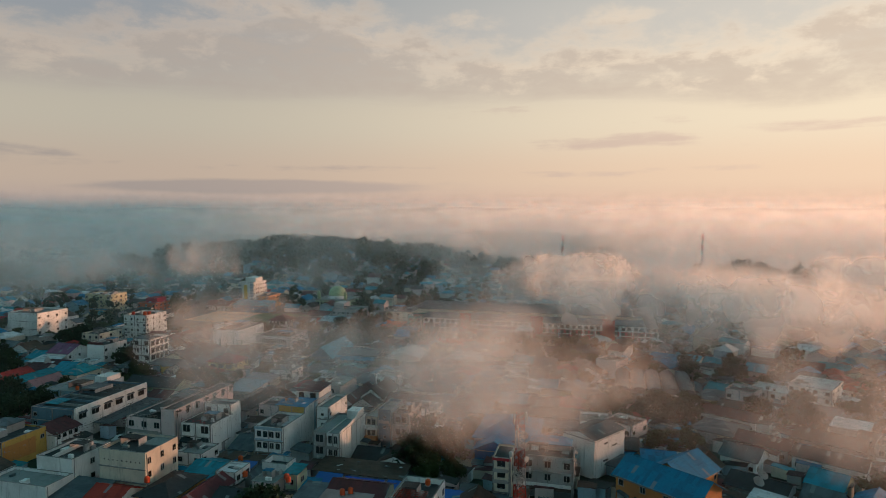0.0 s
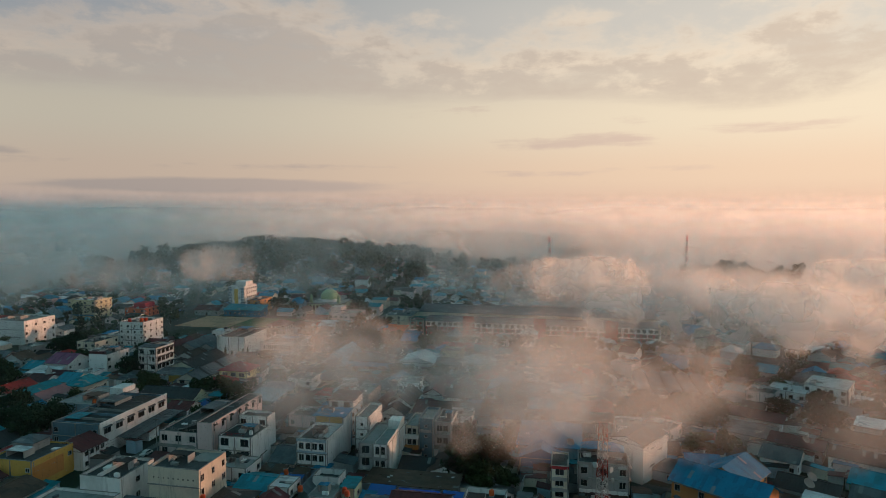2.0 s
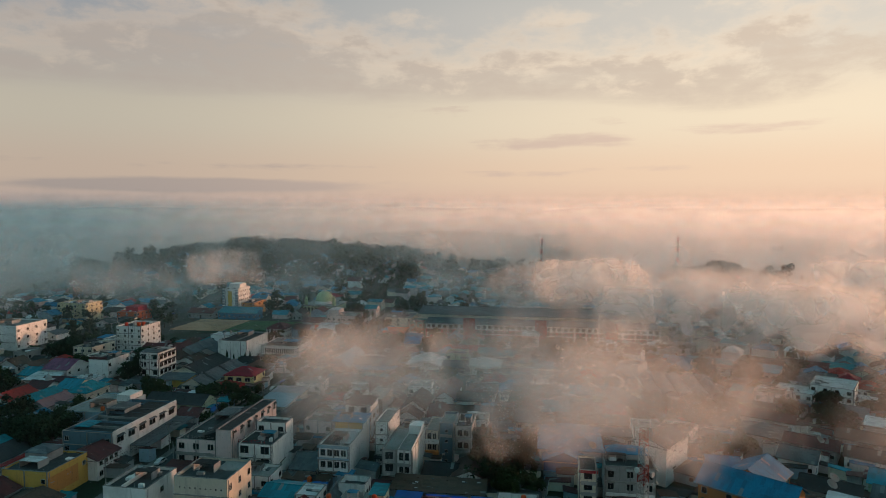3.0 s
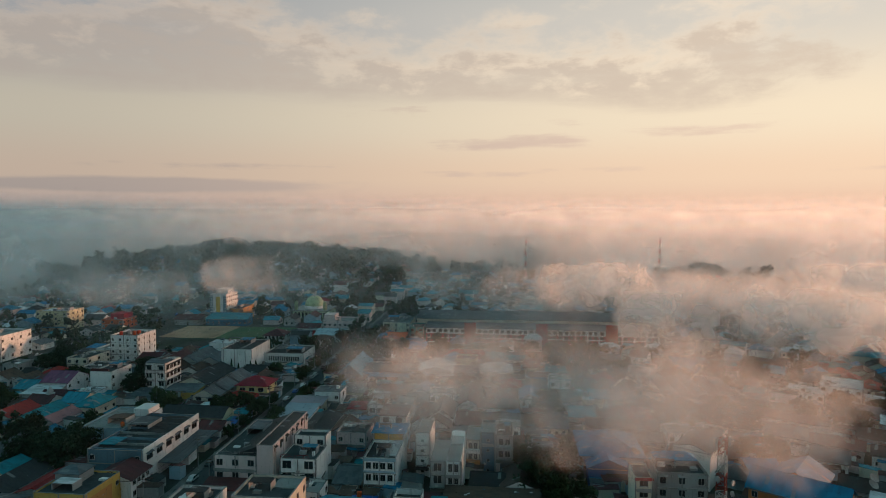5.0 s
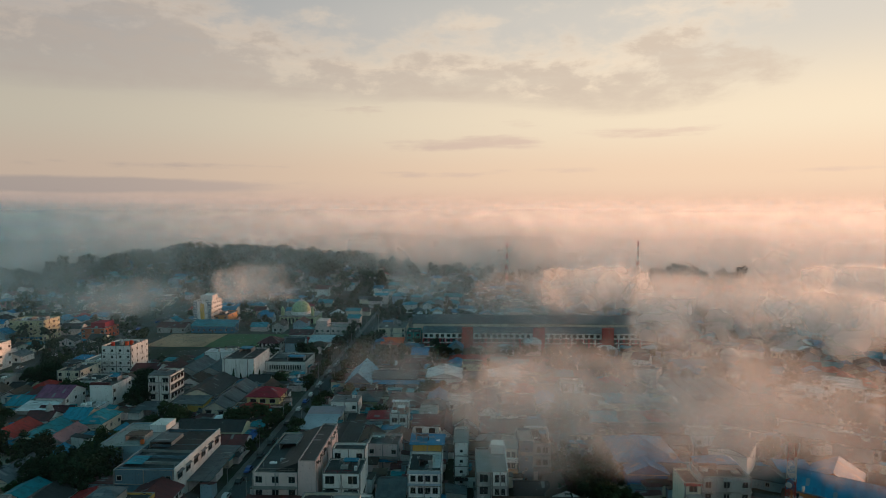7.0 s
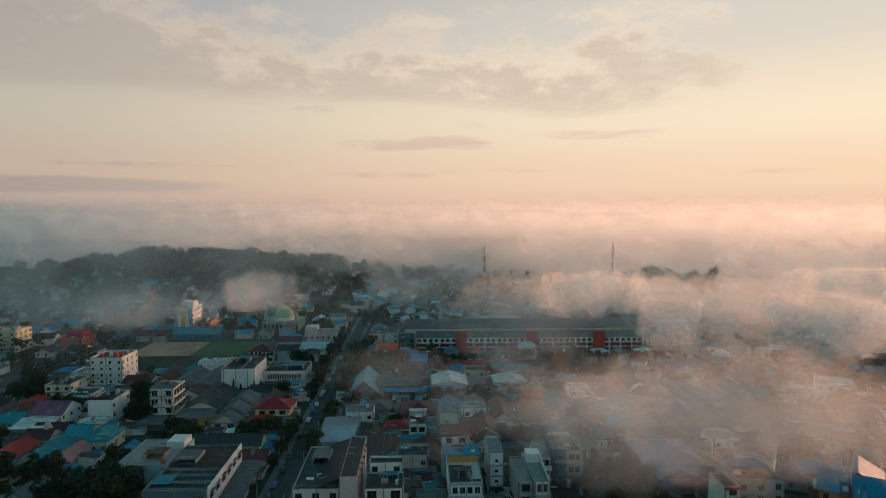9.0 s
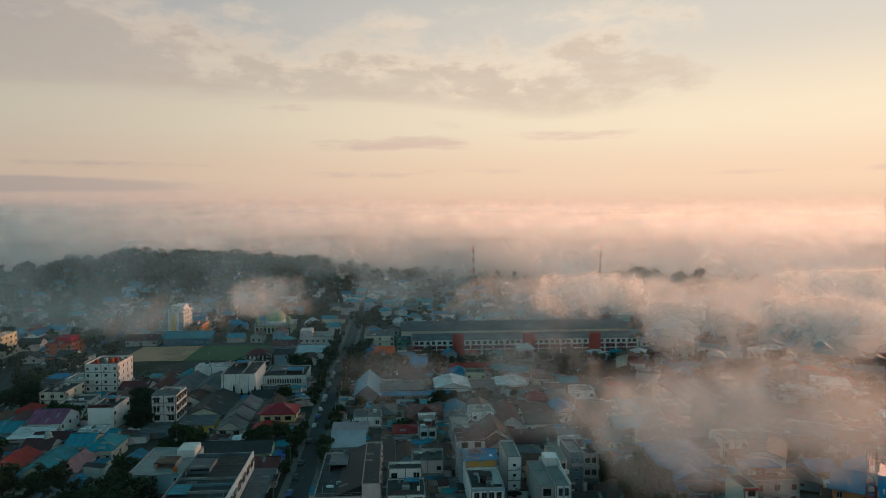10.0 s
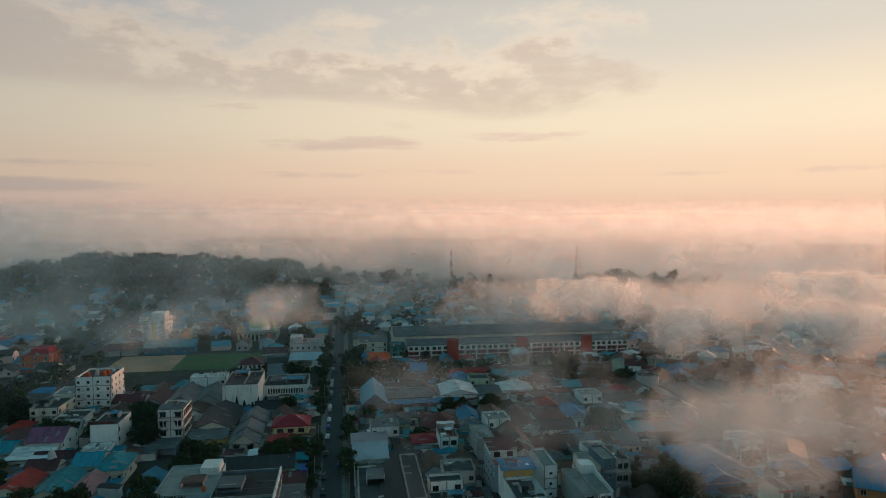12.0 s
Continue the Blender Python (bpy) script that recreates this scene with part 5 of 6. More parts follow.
def mosque():
    home = thing("mosque", -210, 462, 0, None, "mosque with a pale green ribbed dome", "mosque")
    take(-228, -192, 440, 482)
    part("wall", slab(-13, 13, -12, 12, -0.5, 5.4), GREEN_WALL, home)
    part("roof", slab(-14, 14, -13, 13, 5.4, 5.9), PALE_DECK, home)
    bm = bmesh.new()
    tube(bm, (0, 0, 5.9), (0, 0, 8.0), 7.1, 7.1, 28)
    part("drum", bm, WHITE, home)
    bm = bmesh.new()
    prof = [(6.9 * math.cos(a), 8.2 + 7.4 * math.sin(a)) for a in np.linspace(-0.15, 1.45, 12)]
    lathe(bm, prof, 40)
    part("dome", mesh_of("dome", bm, DOME, True), None, home, "pale green tiled dome")
    for i in range(20):
        a = 2 * math.pi * i / 20
        bm = bmesh.new()
        for (r0, z0), (r1, z1) in zip(prof, prof[1:]):
            tube(bm, (r0 * math.cos(a), r0 * math.sin(a), z0), (r1 * math.cos(a), r1 * math.sin(a), z1), 0.14, 0.14, 4)
        part("rib", bm, surface("rib_paint", (0.5, 0.52, 0.4), 0.6, 0.2) if i == 0 else MATS["rib_paint"], home)
    bm = bmesh.new()
    lathe(bm, [(1.8, 15.3), (2.0, 15.6), (0.8, 16.2), (0.35, 17.0), (0.1, 18.0)], 12)
    part("finial", bm, WHITE_STEEL, home)
    for x in (-11, 11):
        bm = bmesh.new()
        lathe(bm, [(1.3, 5.9), (1.3, 10.0), (1.5, 10.2), (1.2, 10.6), (1.0, 11.6), (0.3, 12.4), (0.08, 13.2)], 12)
        part("corner_turret", bm, DOME, home, at=pose(x, -10, 0))
    for i in range(9):
        part("arch", slab(-11.6 + i * 2.75, -10.2 + i * 2.75, -12.1, -12.002, 0.3, 4.2), GLASS, home)


mosque()


def hotel():
    home = block("grey-white hotel tower with a striped front", -277.0, -264.5, 428.5, 448.0, 20.0, WHITE, PALE_DECK, 6, r=6, l=4, ww=1.4, wh=1.3, ledges=False, ground="none", name="hotel", category="hotel")
    for x in (-5.0, 5.0):
        part("front_panel", slab(x - 1.3, x + 1.3, -10.0, -9.752, 4.0, 19.0), SLATE_WALL, home)
        for i in range(12):
            part("front_slat", slab(x - 1.25, x + 1.25, -10.1, -10.002, 4.8 + i * 1.2, 5.2 + i * 1.2), WHITE, home)
    part("gold_panel", slab(-1.4, 1.4, -10.0, -9.752, 7.0, 18.0), YELLOW_WALL, home)
    part("porch", slab(-3.2, 3.2, -12.2, -9.752, 0, 4.0), DARK_FRAME, home)
    part("roof_house", slab(-3.5, 5.0, -4.0, 6.0, 19.2, 23.0), WHITE, home)
    part("roof_room", slab(-6.0, -3.7, 2.0, 8.0, 19.2, 21.6), PALE_DECK, home)


hotel()
block("red-brown house next to a hotel", -262.5, -254.0, 430.0, 452.0, 9.5, ORANGE_WALL, ROOF_RUST, 3, f=2, r=3, parapet=0.3)
h = house("long bright blue sports stand by the field", -273.0, -243.5, 414.5, 424.5, 4.6, 7.4, "lean", surface("blue_boards", (0.03, 0.16, 0.30), 0.7, 0.3), ROOF_TEAL, f=8, r=1, name="grandstand", category="grandstand")
house("maroon-roofed shed by the field", -296.0, -277.0, 414.0, 425.0, 4.0, 6.6, "gable", GREY_WALL, ROOF_MAROON, "u", f=3, r=1)
h = block("pink-white two-storey house with a roof room", -183.5, -163.3, 394.0, 411.0, 8.6, PINK, PALE_DECK, 2, f=6, r=3, ww=1.4, wh=1.4, ground="none")
part("roof_room", slab(-9.8, -2.5, -6.0, 4.0, 7.9, 12.0), PINK, h)
house("wide light blue sheet roof by the street", -181.0, -163.5, 369.0, 388.5, 4.4, 6.4, "gable", WHITE, surface("light_blue_sheet", (0.34, 0.44, 0.50), 0.6, 0.2), "u", f=3, r=2)
h = house("two-storey white house with a dark hipped roof", -206.5, -194.5, 352.0, 364.0, 7.0, 10.2, "hip", WHITE, ROOF_MAROON, f=5, r=4, storeys=2, wh=1.8)
house("red-fronted shop row with a pale roof", -196.5, -183.5, 366.0, 380.0, 4.6, 6.4, "gable", RED_WALL, ROOF_GREY, "u", f=4, r=2)
house("long maroon roof behind red shops", -199.0, -184.5, 389.0, 401.0, 4.6, 6.6, "gable", WHITE, ROOF_MAROON, "u", f=3, r=1)
h = block("orange-red three-storey house with balconies", -327.0, -312.0, 379.0, 395.0, 9.4, surface("vermilion_render", (0.50, 0.10, 0.05), 0.85, 0.3), ROOF_RED, 3, f=3, r=4, parapet=0.5, ground="none")
part("roof_room", slab(-4.0, 5.0, -3.0, 7.0, 8.9, 12.2), RED_WALL, h)
block("cream five-storey house with a white top", -376.0, -354.0, 383.0, 400.0, 13.5, surface("pale_lemon_render", (0.58, 0.54, 0.36), 0.9, 0.3), ROOF_WHITE, 4, f=4, r=4, parapet=0.8, ground="none")
block("large plain white building", -352.0, -330.0, 300.0, 322.0, 14.0, WHITE, PALE_DECK, 3, f=0, r=4, ground="none")


def lattice_mast(u, v, height, base, top, bands, label, name="radio_mast", dishes=True):
    home = thing(name, u, v, 0, None, label, "radio mast", "radio masts")
    n = bands
    corners = [(math.cos(a), math.sin(a)) for a in (0.5, 0.5 + 2 * math.pi / 3, 0.5 + 4 * math.pi / 3)]
    for s in range(n):
        z0, z1 = height * s / n, height * (s + 1) / n
        r0, r1 = base + (top - base) * s / n, base + (top - base) * (s + 1) / n
        bm = bmesh.new()
        m = 3
        for k in range(m):
            a0, a1 = k / m, (k + 1) / m
            ra, rb = r0 + (r1 - r0) * a0, r0 + (r1 - r0) * a1
            za, zb = z0 + (z1 - z0) * a0, z0 + (z1 - z0) * a1
            for i in range(3):
                j = (i + 1) % 3
                pa, pb = (corners[i][0] * ra, corners[i][1] * ra, za), (corners[i][0] * rb, corners[i][1] * rb, zb)
                qa, qb = (corners[j][0] * ra, corners[j][1] * ra, za), (corners[j][0] * rb, corners[j][1] * rb, zb)
                tube(bm, pa, pb, 0.11, 0.11, 5)
                tube(bm, pa, qb, 0.055, 0.055, 4)
                tube(bm, qa, pb, 0.055, 0.055, 4)
                tube(bm, pb, qb, 0.055, 0.055, 4)
        part("section", bm, RED_STEEL if s % 2 == (n - 1) % 2 else WHITE_STEEL, home)
    if dishes:
        for k, (dz, a) in enumerate(((1.0, 0.4), (1.6, 2.6), (3.2, 4.6), (7.5, 1.2), (8.2, 3.9), (9.0, 5.6), (12.0, 0.2))):
            bm = bmesh.new()
            if k < 3:
                box(bm, -0.18, 0.18, -0.14, 0.14, -1.1, 1.1)
            else:
                tube(bm, (0, 0, 0), (0.35, 0, 0), 0.55, 0.62, 14)
            rr = top + 0.5 + (0.05 * dz)
            part("antenna", bm, WHITE_STEEL, home, at=pose(rr * math.cos(a), rr * math.sin(a), height - dz, 0, 0, math.degrees(a)))
    bm = bmesh.new()
    tube(bm, (0, 0, height), (0, 0, height + 2.2), 0.05, 0.02, 5)
    part("lightning_rod", bm, STEEL, home)
    return home


M_U, M_V = -17.9, 127.2
lattice_mast(M_U, M_V, 34.5, 2.0, 0.9, 9, "red and white lattice radio mast with antennas")
lattice_mast(-47, 617, 46, 1.9, 0.9, 9, "tall lattice mast rising out of mist", dishes=False)
lattice_mast(76, 603, 43, 1.6, 0.7, 9, "distant lattice mast veiled in mist", dishes=False)
take(M_U - 4, M_U + 4, M_V - 4, M_V + 4)


# ---- trees ----
def tree_meshes(seed, height, spread, material, leaves=520, clumps=16, size=0.55):
    rng = random.Random(seed)
    bm = bmesh.new()
    top = height * 0.55
    tube(bm, (0, 0, -0.4), (0.1, 0.05, height * 0.3), 0.028 * height, 0.02 * height, 7)
    tube(bm, (0.1, 0.05, height * 0.3), (0.0, 0.2, top), 0.02 * height, 0.012 * height, 6)
    centres = []
    for i in range(clumps):
        a, k = rng.uniform(0, 6.283), math.sqrt(rng.random())
        z = height * rng.uniform(0.38, 0.95)
        lim = spread * math.sqrt(max(0.05, 1 - ((z / height - 0.55) / 0.5) ** 2))
        c = (lim * k * math.cos(a), lim * k * math.sin(a), z)
        centres.append((c, rng.uniform(0.22, 0.42) * spread))
        if i % 2 == 0:
            tube(bm, (0.05, 0.1, height * rng.uniform(0.25, 0.5)), c, 0.008 * height, 0.003 * height, 4)
    trunk = mesh_of("trunk", bm, BARK)
    vs, fs = [], []
    for i in range(leaves):
        (cx, cy, cz), r = centres[i % clumps]
        d = Vector((rng.gauss(0, 1), rng.gauss(0, 1), rng.gauss(0, 0.75)))
        d.normalize()
        p = Vector((cx, cy, cz)) + d * r * rng.uniform(0.55, 1.1)
        n = (d + Vector((rng.gauss(0, 0.5), rng.gauss(0, 0.5), rng.gauss(0, 0.5) + 0.4))).normalized()
        t = n.orthogonal().normalized()
        t.rotate(Matrix.Rotation(rng.uniform(0, 6.283), 3, n))
        b = n.cross(t)
        s = size * rng.uniform(0.6, 1.4)
        k = len(vs)
        vs += [p - t * s, p - b * s * 0.6 + n * 0.1, p + t * s, p + b * s * 0.6 - n * 0.05]
        fs.append((k, k + 1, k + 2, k + 3))
    crown = bpy.data.meshes.new("crown")
    crown.from_pydata([tuple(v) for v in vs], [], fs)
    crown.materials.append(material)
    return trunk, crown


TREES = []
for seed, hh, sp, m, lv, cl, label in ((1, 9, 4.2, LEAF, 1700, 22, "leafy dark green tree with a rounded crown"), (2, 12, 5.2, LEAF_BLUE, 2000, 26, "tall dark green tree with an uneven crown"), (3, 7, 3.6, LEAF, 1200, 18, "small bushy green tree"), (4, 14, 5.0, LEAF_BLUE, 2000, 28, "tall broad dark tree"), (5, 5, 2.6, LEAF, 800, 12, "low green garden bush")):
    TREES.append((tree_meshes(seed, hh, sp, m, lv, cl, 0.34 + hh * 0.008), label))
PLANTED = {}


def tree(u, v, kind, turn=0.0, scale=1.0):
    (trunk, crown), label = TREES[kind]
    home = thing("tree", u, v, turn, None, label, "tree", "town trees")
    home.scale = (scale, scale, scale)
    part("trunk", trunk, None, home)
    part("crown", crown, None, home)
    return home


rng = random.Random(11)
LATER = []
GROVES = (  # u, v, reach across, reach along, how many, tallest kind
    (-47, 177, 8, 8, 9, 1), (-50, 190, 8, 8, 7, 3), (-47, 166, 6, 5, 5, 0), (-212, 188, 12, 18, 34, 3), (-203, 176, 9, 8, 14, 1), (-233, 190, 8, 10, 12, 3), (-200, 226, 5, 10, 8, 0),
    (-222, 260, 5, 12, 6, 1), (-228, 270, 6, 12, 8, 1), (-245, 268, 5, 8, 5, 0), (-171, 233, 5, 5, 4, 0), (-172, 262, 6, 4, 4, 2), (-141, 318, 7, 9, 9, 3), (-128, 330, 10, 6, 8, 1),
    (-135, 270, 4, 5, 2, 0), (-110, 276, 12, 3, 6, 2), (-80, 280, 12, 5, 7, 2), (-141, 392, 5, 12, 6, 1), (-200, 338, 10, 6, 6, 0), (-176, 340, 9, 8, 8, 1),
    (-262, 262, 6, 8, 5, 0), (-285, 290, 7, 12, 8, 1), (-300, 330, 8, 25, 14, 3), (-330, 355, 10, 12, 10, 3), (-310, 230, 22, 22, 22, 3), (-275, 230, 9, 12, 8, 1), (-268, 200, 12, 14, 12, 3),
    (20, 232, 10, 8, 8, 1), (8, 242, 8, 4, 5, 1), (18, 208, 8, 6, 6, 0), (60, 244, 10, 9, 8, 1), (95, 255, 12, 20, 12, 3), (-2, 230, 6, 8, 5, 1), (-45, 240, 8, 10, 6, 1), (48, 290, 20, 12, 14, 3),
    (-20, 320, 20, 14, 14, 3), (-330, 440, 10, 40, 18, 3), (-240, 440, 10, 10, 6, 1), (-180, 440, 8, 20, 8, 1), (-195, 500, 20, 12, 10, 3), (-140, 470, 14, 20, 10, 1), (-147.9, 265, 0.7, 70, 16, 2), (-160.2, 262, 0.8, 60, 13, 2), (-148.5, 345, 1.0, 25, 7, 1), (-160.2, 370, 1.0, 50, 10, 1), (-141, 332, 5, 6, 8, 1), (-146, 365, 3, 8, 6, 1))
for gu, gv, ru, rv, n, big in GROVES:
    for i in range(n):
        u, v = gu + rng.uniform(-ru, ru), gv + rng.uniform(-rv, rv)
        if any(a - 0.5 < u < b + 0.5 and c - 0.5 < v < d + 0.5 for a, b, c, d in TAKEN) and abs(u + 154) > 9:
            continue
        LATER.append((u, v)) if v > 325 else tree(u, v, min(big, rng.choice((0, 2, 2, 4, 2, big))), rng.uniform(0, 360), rng.uniform(0.55, 0.95))
for i in range(34):
    u = -144 + i * 5.4 + rng.uniform(-1.5, 1.5)
    tree(u, 352.8 + rng.uniform(-0.5, 2.5), rng.choice((0, 2, 2)), rng.uniform(0, 360), rng.uniform(0.6, 0.85))
for gu, gv, ru, rv, *_ in GROVES:
    take(gu - ru * 0.8, gu + ru * 0.8, gv - rv * 0.8, gv + rv * 0.8)


def cypress_meshes():
    bm = bmesh.new()
    tube(bm, (0, 0, -0.3), (0, 0, 1.2), 0.12, 0.09, 6)
    trunk = mesh_of("trunk", bm, BARK)
    r2 = random.Random(7)
    vs, fs = [], []
    for i in range(420):
        z = r2.uniform(0.7, 7.0)
        r = 0.75 * (1 - (z / 7.4) ** 2) * r2.uniform(0.7, 1.05) + 0.05
        a = r2.uniform(0, 6.283)
        p = Vector((r * math.cos(a), r * math.sin(a), z))
        n = Vector((math.cos(a), math.sin(a), 0.5))
        t = Vector((-math.sin(a), math.cos(a), 0)) * 0.2
        b = Vector((0, 0, 0.38)) + n * 0.05
        k = len(vs)
        vs += [p - t, p + b, p + t, p - b * 0.6]
        fs.append((k, k + 1, k + 2, k + 3))
    crown = bpy.data.meshes.new("crown")
    crown.from_pydata([tuple(v) for v in vs], [], fs)
    crown.materials.append(LEAF_BLUE)
    return trunk, crown


CY = cypress_meshes()
for u, v in ((-193.5, 287.5), (-189.8, 285.8), (-187.6, 288.0), (-196.6, 286.5), (-184.2, 286.5), (-179.0, 285.5), (-175.5, 286.5)):
    home = thing("cypress", u, v, rng.uniform(0, 360), None, "slim dark columnar tree beside a white hall", "tree", "columnar trees")
    home.scale = (1, 1, rng.uniform(0.8, 1.2))
    part("trunk", CY[0], None, home)
    part("crown", CY[1], None, home)

# ---- the rest of the town: prototypes set out by the street grid ----
ROOFS = [(ROOF_RUST, "rusty brown"), (ROOF_DARK, "dark grey"), (ROOF_GREY, "grey"), (ROOF_MAROON, "maroon"), (ROOF_BLUE, "bright blue"), (ROOF_TEAL, "teal"), (ROOF_RUST, "rusty brown"), (ROOF_RED, "red"), (ROOF_DARK, "dark grey"), (ROOF_GREY, "grey")]
WALLS = [(WHITE, "white"), (CREAM, "cream"), (GREY_WALL, "grey"), (PINK, "pink"), (WHITE, "white"), (GREEN_WALL, "pale green"), (BLUE_WALL, "pale blue")]
PROTOS = []
rng = random.Random(23)


def make_proto(k, u, v, turn):
    roof, roof_word = ROOFS[k % len(ROOFS)]
    wall, wall_word = WALLS[(k * 3) % len(WALLS)]
    w, d = rng.uniform(7.0, 10.5), rng.uniform(9.0, 14.0)
    style = ("gable", "gable", "hip", "lean", "gable")[k % 5]
    if k % 9 == 4:
        return block("%s flat-roofed two-storey house" % wall_word, u - w / 2, u + w / 2, v - d / 2, v + d / 2, rng.uniform(6.6, 8.4), wall, (DECK, PALE_DECK)[k % 2], 2, f=2, r=2, turn=turn, claim=False, name="house", category="house", group="town houses", ground="none"), w, d
    eave = rng.uniform(3.2, 4.4)
    return house("%s house under a %s sheet roof" % (wall_word, roof_word), u - w / 2, u + w / 2, v - d / 2, v + d / 2, eave, eave + (rng.uniform(1.6, 2.8) if style != "lean" else 1.2), style, wall, roof, ("v", "u")[k % 2], f=1, r=2, turn=turn, claim=False, group="town houses", door=False), w, d


FAR_V, FAR_F, FAR_M = [], [], []
FAR_MATS = []


def island_copy(m):
    """The same surface, varied from piece to piece of a joined mesh."""
    c = m.copy()
    t = c.node_tree
    info = next(n for n in t.nodes if n.bl_idname == "ShaderNodeObjectInfo")
    geo = t.nodes.new("ShaderNodeNewGeometry")
    for link in [k for k in t.links if k.from_node == info]:
        t.links.new(geo.outputs["Random Per Island"], link.to_socket)
    return c


FAR_ROOFS = [ROOF_RUST, ROOF_DARK, ROOF_GREY, ROOF_MAROON, ROOF_BLUE, ROOF_TEAL, ROOF_RED, ROOF_WHITE]
FAR_WALLS = [WHITE, CREAM, GREY_WALL, PINK, BLUE_WALL]
FAR_MATS = [island_copy(m) for m in FAR_ROOFS + FAR_WALLS] + [GLASS]


def far_house(u, v, turn):
    w, d = rng.uniform(7.0, 12.0), rng.uniform(8.0, 14.0)
    e = rng.uniform(3.0, 4.6) if rng.random() < 0.8 else rng.uniform(6.0, 7.5)
    r = e + rng.uniform(1.4, 3.0)
    roof = rng.choice((0, 0, 1, 1, 2, 3, 4, 4, 4, 5, 5, 5, 6, 7))
    wall = len(FAR_ROOFS) + rng.randrange(len(FAR_WALLS))
    m = spot(u, v, hill(u, v), turn + rng.choice((0, 90)))
    x, y, o = w / 2, d / 2, 0.5
    hip = rng.random() < 0.35
    k = y * 0.45 if hip else y + o
    pts = [(-x, -y, -1.5), (x, -y, -1.5), (x, y, -1.5), (-x, y, -1.5), (-x, -y, e), (x, -y, e), (x, y, e), (-x, y, e), (0, -y, r - 0.1), (0, y, r - 0.1)]
    faces = [(0, 1, 5, 4), (1, 2, 6, 5), (2, 3, 7, 6), (3, 0, 4, 7)] + ([] if hip else [(4, 5, 8), (6, 7, 9)])
    mats = [wall] * len(faces)
    n = len(pts)
    pts += [(-x - o, -y - o, e - 0.25), (x + o, -y - o, e - 0.25), (x + o, y + o, e - 0.25), (-x - o, y + o, e - 0.25), (0, -k, r), (0, k, r)]
    faces += [(n + 1, n + 2, n + 5, n + 4), (n + 3, n, n + 4, n + 5), (n, n + 1, n + 4), (n + 2, n + 3, n + 5)] if hip else [(n + 1, n + 2, n + 5, n + 4), (n + 3, n, n + 4, n + 5)]
    mats += [roof] * (4 if hip else 2)
    for sx in (-0.25, 0.25):
        n = len(pts)
        pts += [(sx * w - 0.6, -y - 0.05, 1.0), (sx * w + 0.6, -y - 0.05, 1.0), (sx * w + 0.6, -y - 0.05, 2.4), (sx * w - 0.6, -y - 0.05, 2.4)]
        faces.append((n, n + 1, n + 2, n + 3))
        mats.append(len(FAR_MATS) - 1)
    base = len(FAR_V)
    FAR_V.extend(tuple(m @ Vector(p)) for p in pts)
    FAR_F.extend(tuple(base + i for i in f) for f in faces)
    FAR_M.extend(mats)


WOOD_V, WOOD_F, TRUNK_V, TRUNK_F = [], [], [], []


def far_tree(u, v, height, r2):
    m = spot(u, v, hill(u, v), r2.uniform(0, 360))
    spread = height * r2.uniform(0.3, 0.45)
    clumps = [(r2.gauss(0, 0.45) * spread, r2.gauss(0, 0.45) * spread, height * r2.uniform(0.4, 0.92), spread * r2.uniform(0.3, 0.5)) for _ in range(9)]
    for i in range(150):
        cx, cy, cz, r = clumps[i % 9]
        d = Vector((r2.gauss(0, 1), r2.gauss(0, 1), r2.gauss(0, 0.8))).normalized()
        p = Vector((cx, cy, cz)) + d * r * r2.uniform(0.6, 1.1)
        n = (d + Vector((r2.gauss(0, 0.4), r2.gauss(0, 0.4), 0.4))).normalized()
        t = n.orthogonal().normalized()
        b = n.cross(t)
        s = 0.085 * height * r2.uniform(0.6, 1.3)
        k = len(WOOD_V)
        WOOD_V.extend(tuple(m @ q) for q in (p - t * s, p - b * s * 0.7, p + t * s, p + b * s * 0.7))
        WOOD_F.append((k, k + 1, k + 2, k + 3))
    k = len(TRUNK_V)
    for z, rr in ((-1.0, 0.3), (height * 0.6, 0.12)):
        TRUNK_V.extend(tuple(m @ Vector((rr * math.cos(a * 1.5708), rr * math.sin(a * 1.5708), z))) for a in range(4))
    TRUNK_F.extend((k + i, k + (i + 1) % 4, k + 4 + (i + 1) % 4, k + 4 + i) for i in range(4))


def settle(u, v, k, turn):
    if u > -4 and v > 150:
        turn -= 28
    if v > 318 or u < -330 or u > 115:
        far_house(u, v, turn)
        return
    while len(PROTOS) <= k:
        PROTOS.append(None)
    if PROTOS[k] is None:
        PROTOS[k] = make_proto(k, u, v, turn)
        return
    copy_thing(PROTOS[k][0], spot(u, v, hill(u, v), turn))


def in_sight(u, v):
    m = spot(u, v).translation
    best = False
    for cx, cy, yaw in ((0, 0, 0), (-62, 9, -8.9), (-143, 40, -23.5)):
        a = math.degrees(math.atan2(m.x - cx, m.y - cy)) + yaw
        best = best or abs(a) < 37.5
    return best and m.y > 100


def free(u, v, w, d):
    return not any(a - w / 2 < u < b + w / 2 and c - d / 2 < v < e + d / 2 for a, b, c, e in TAKEN)


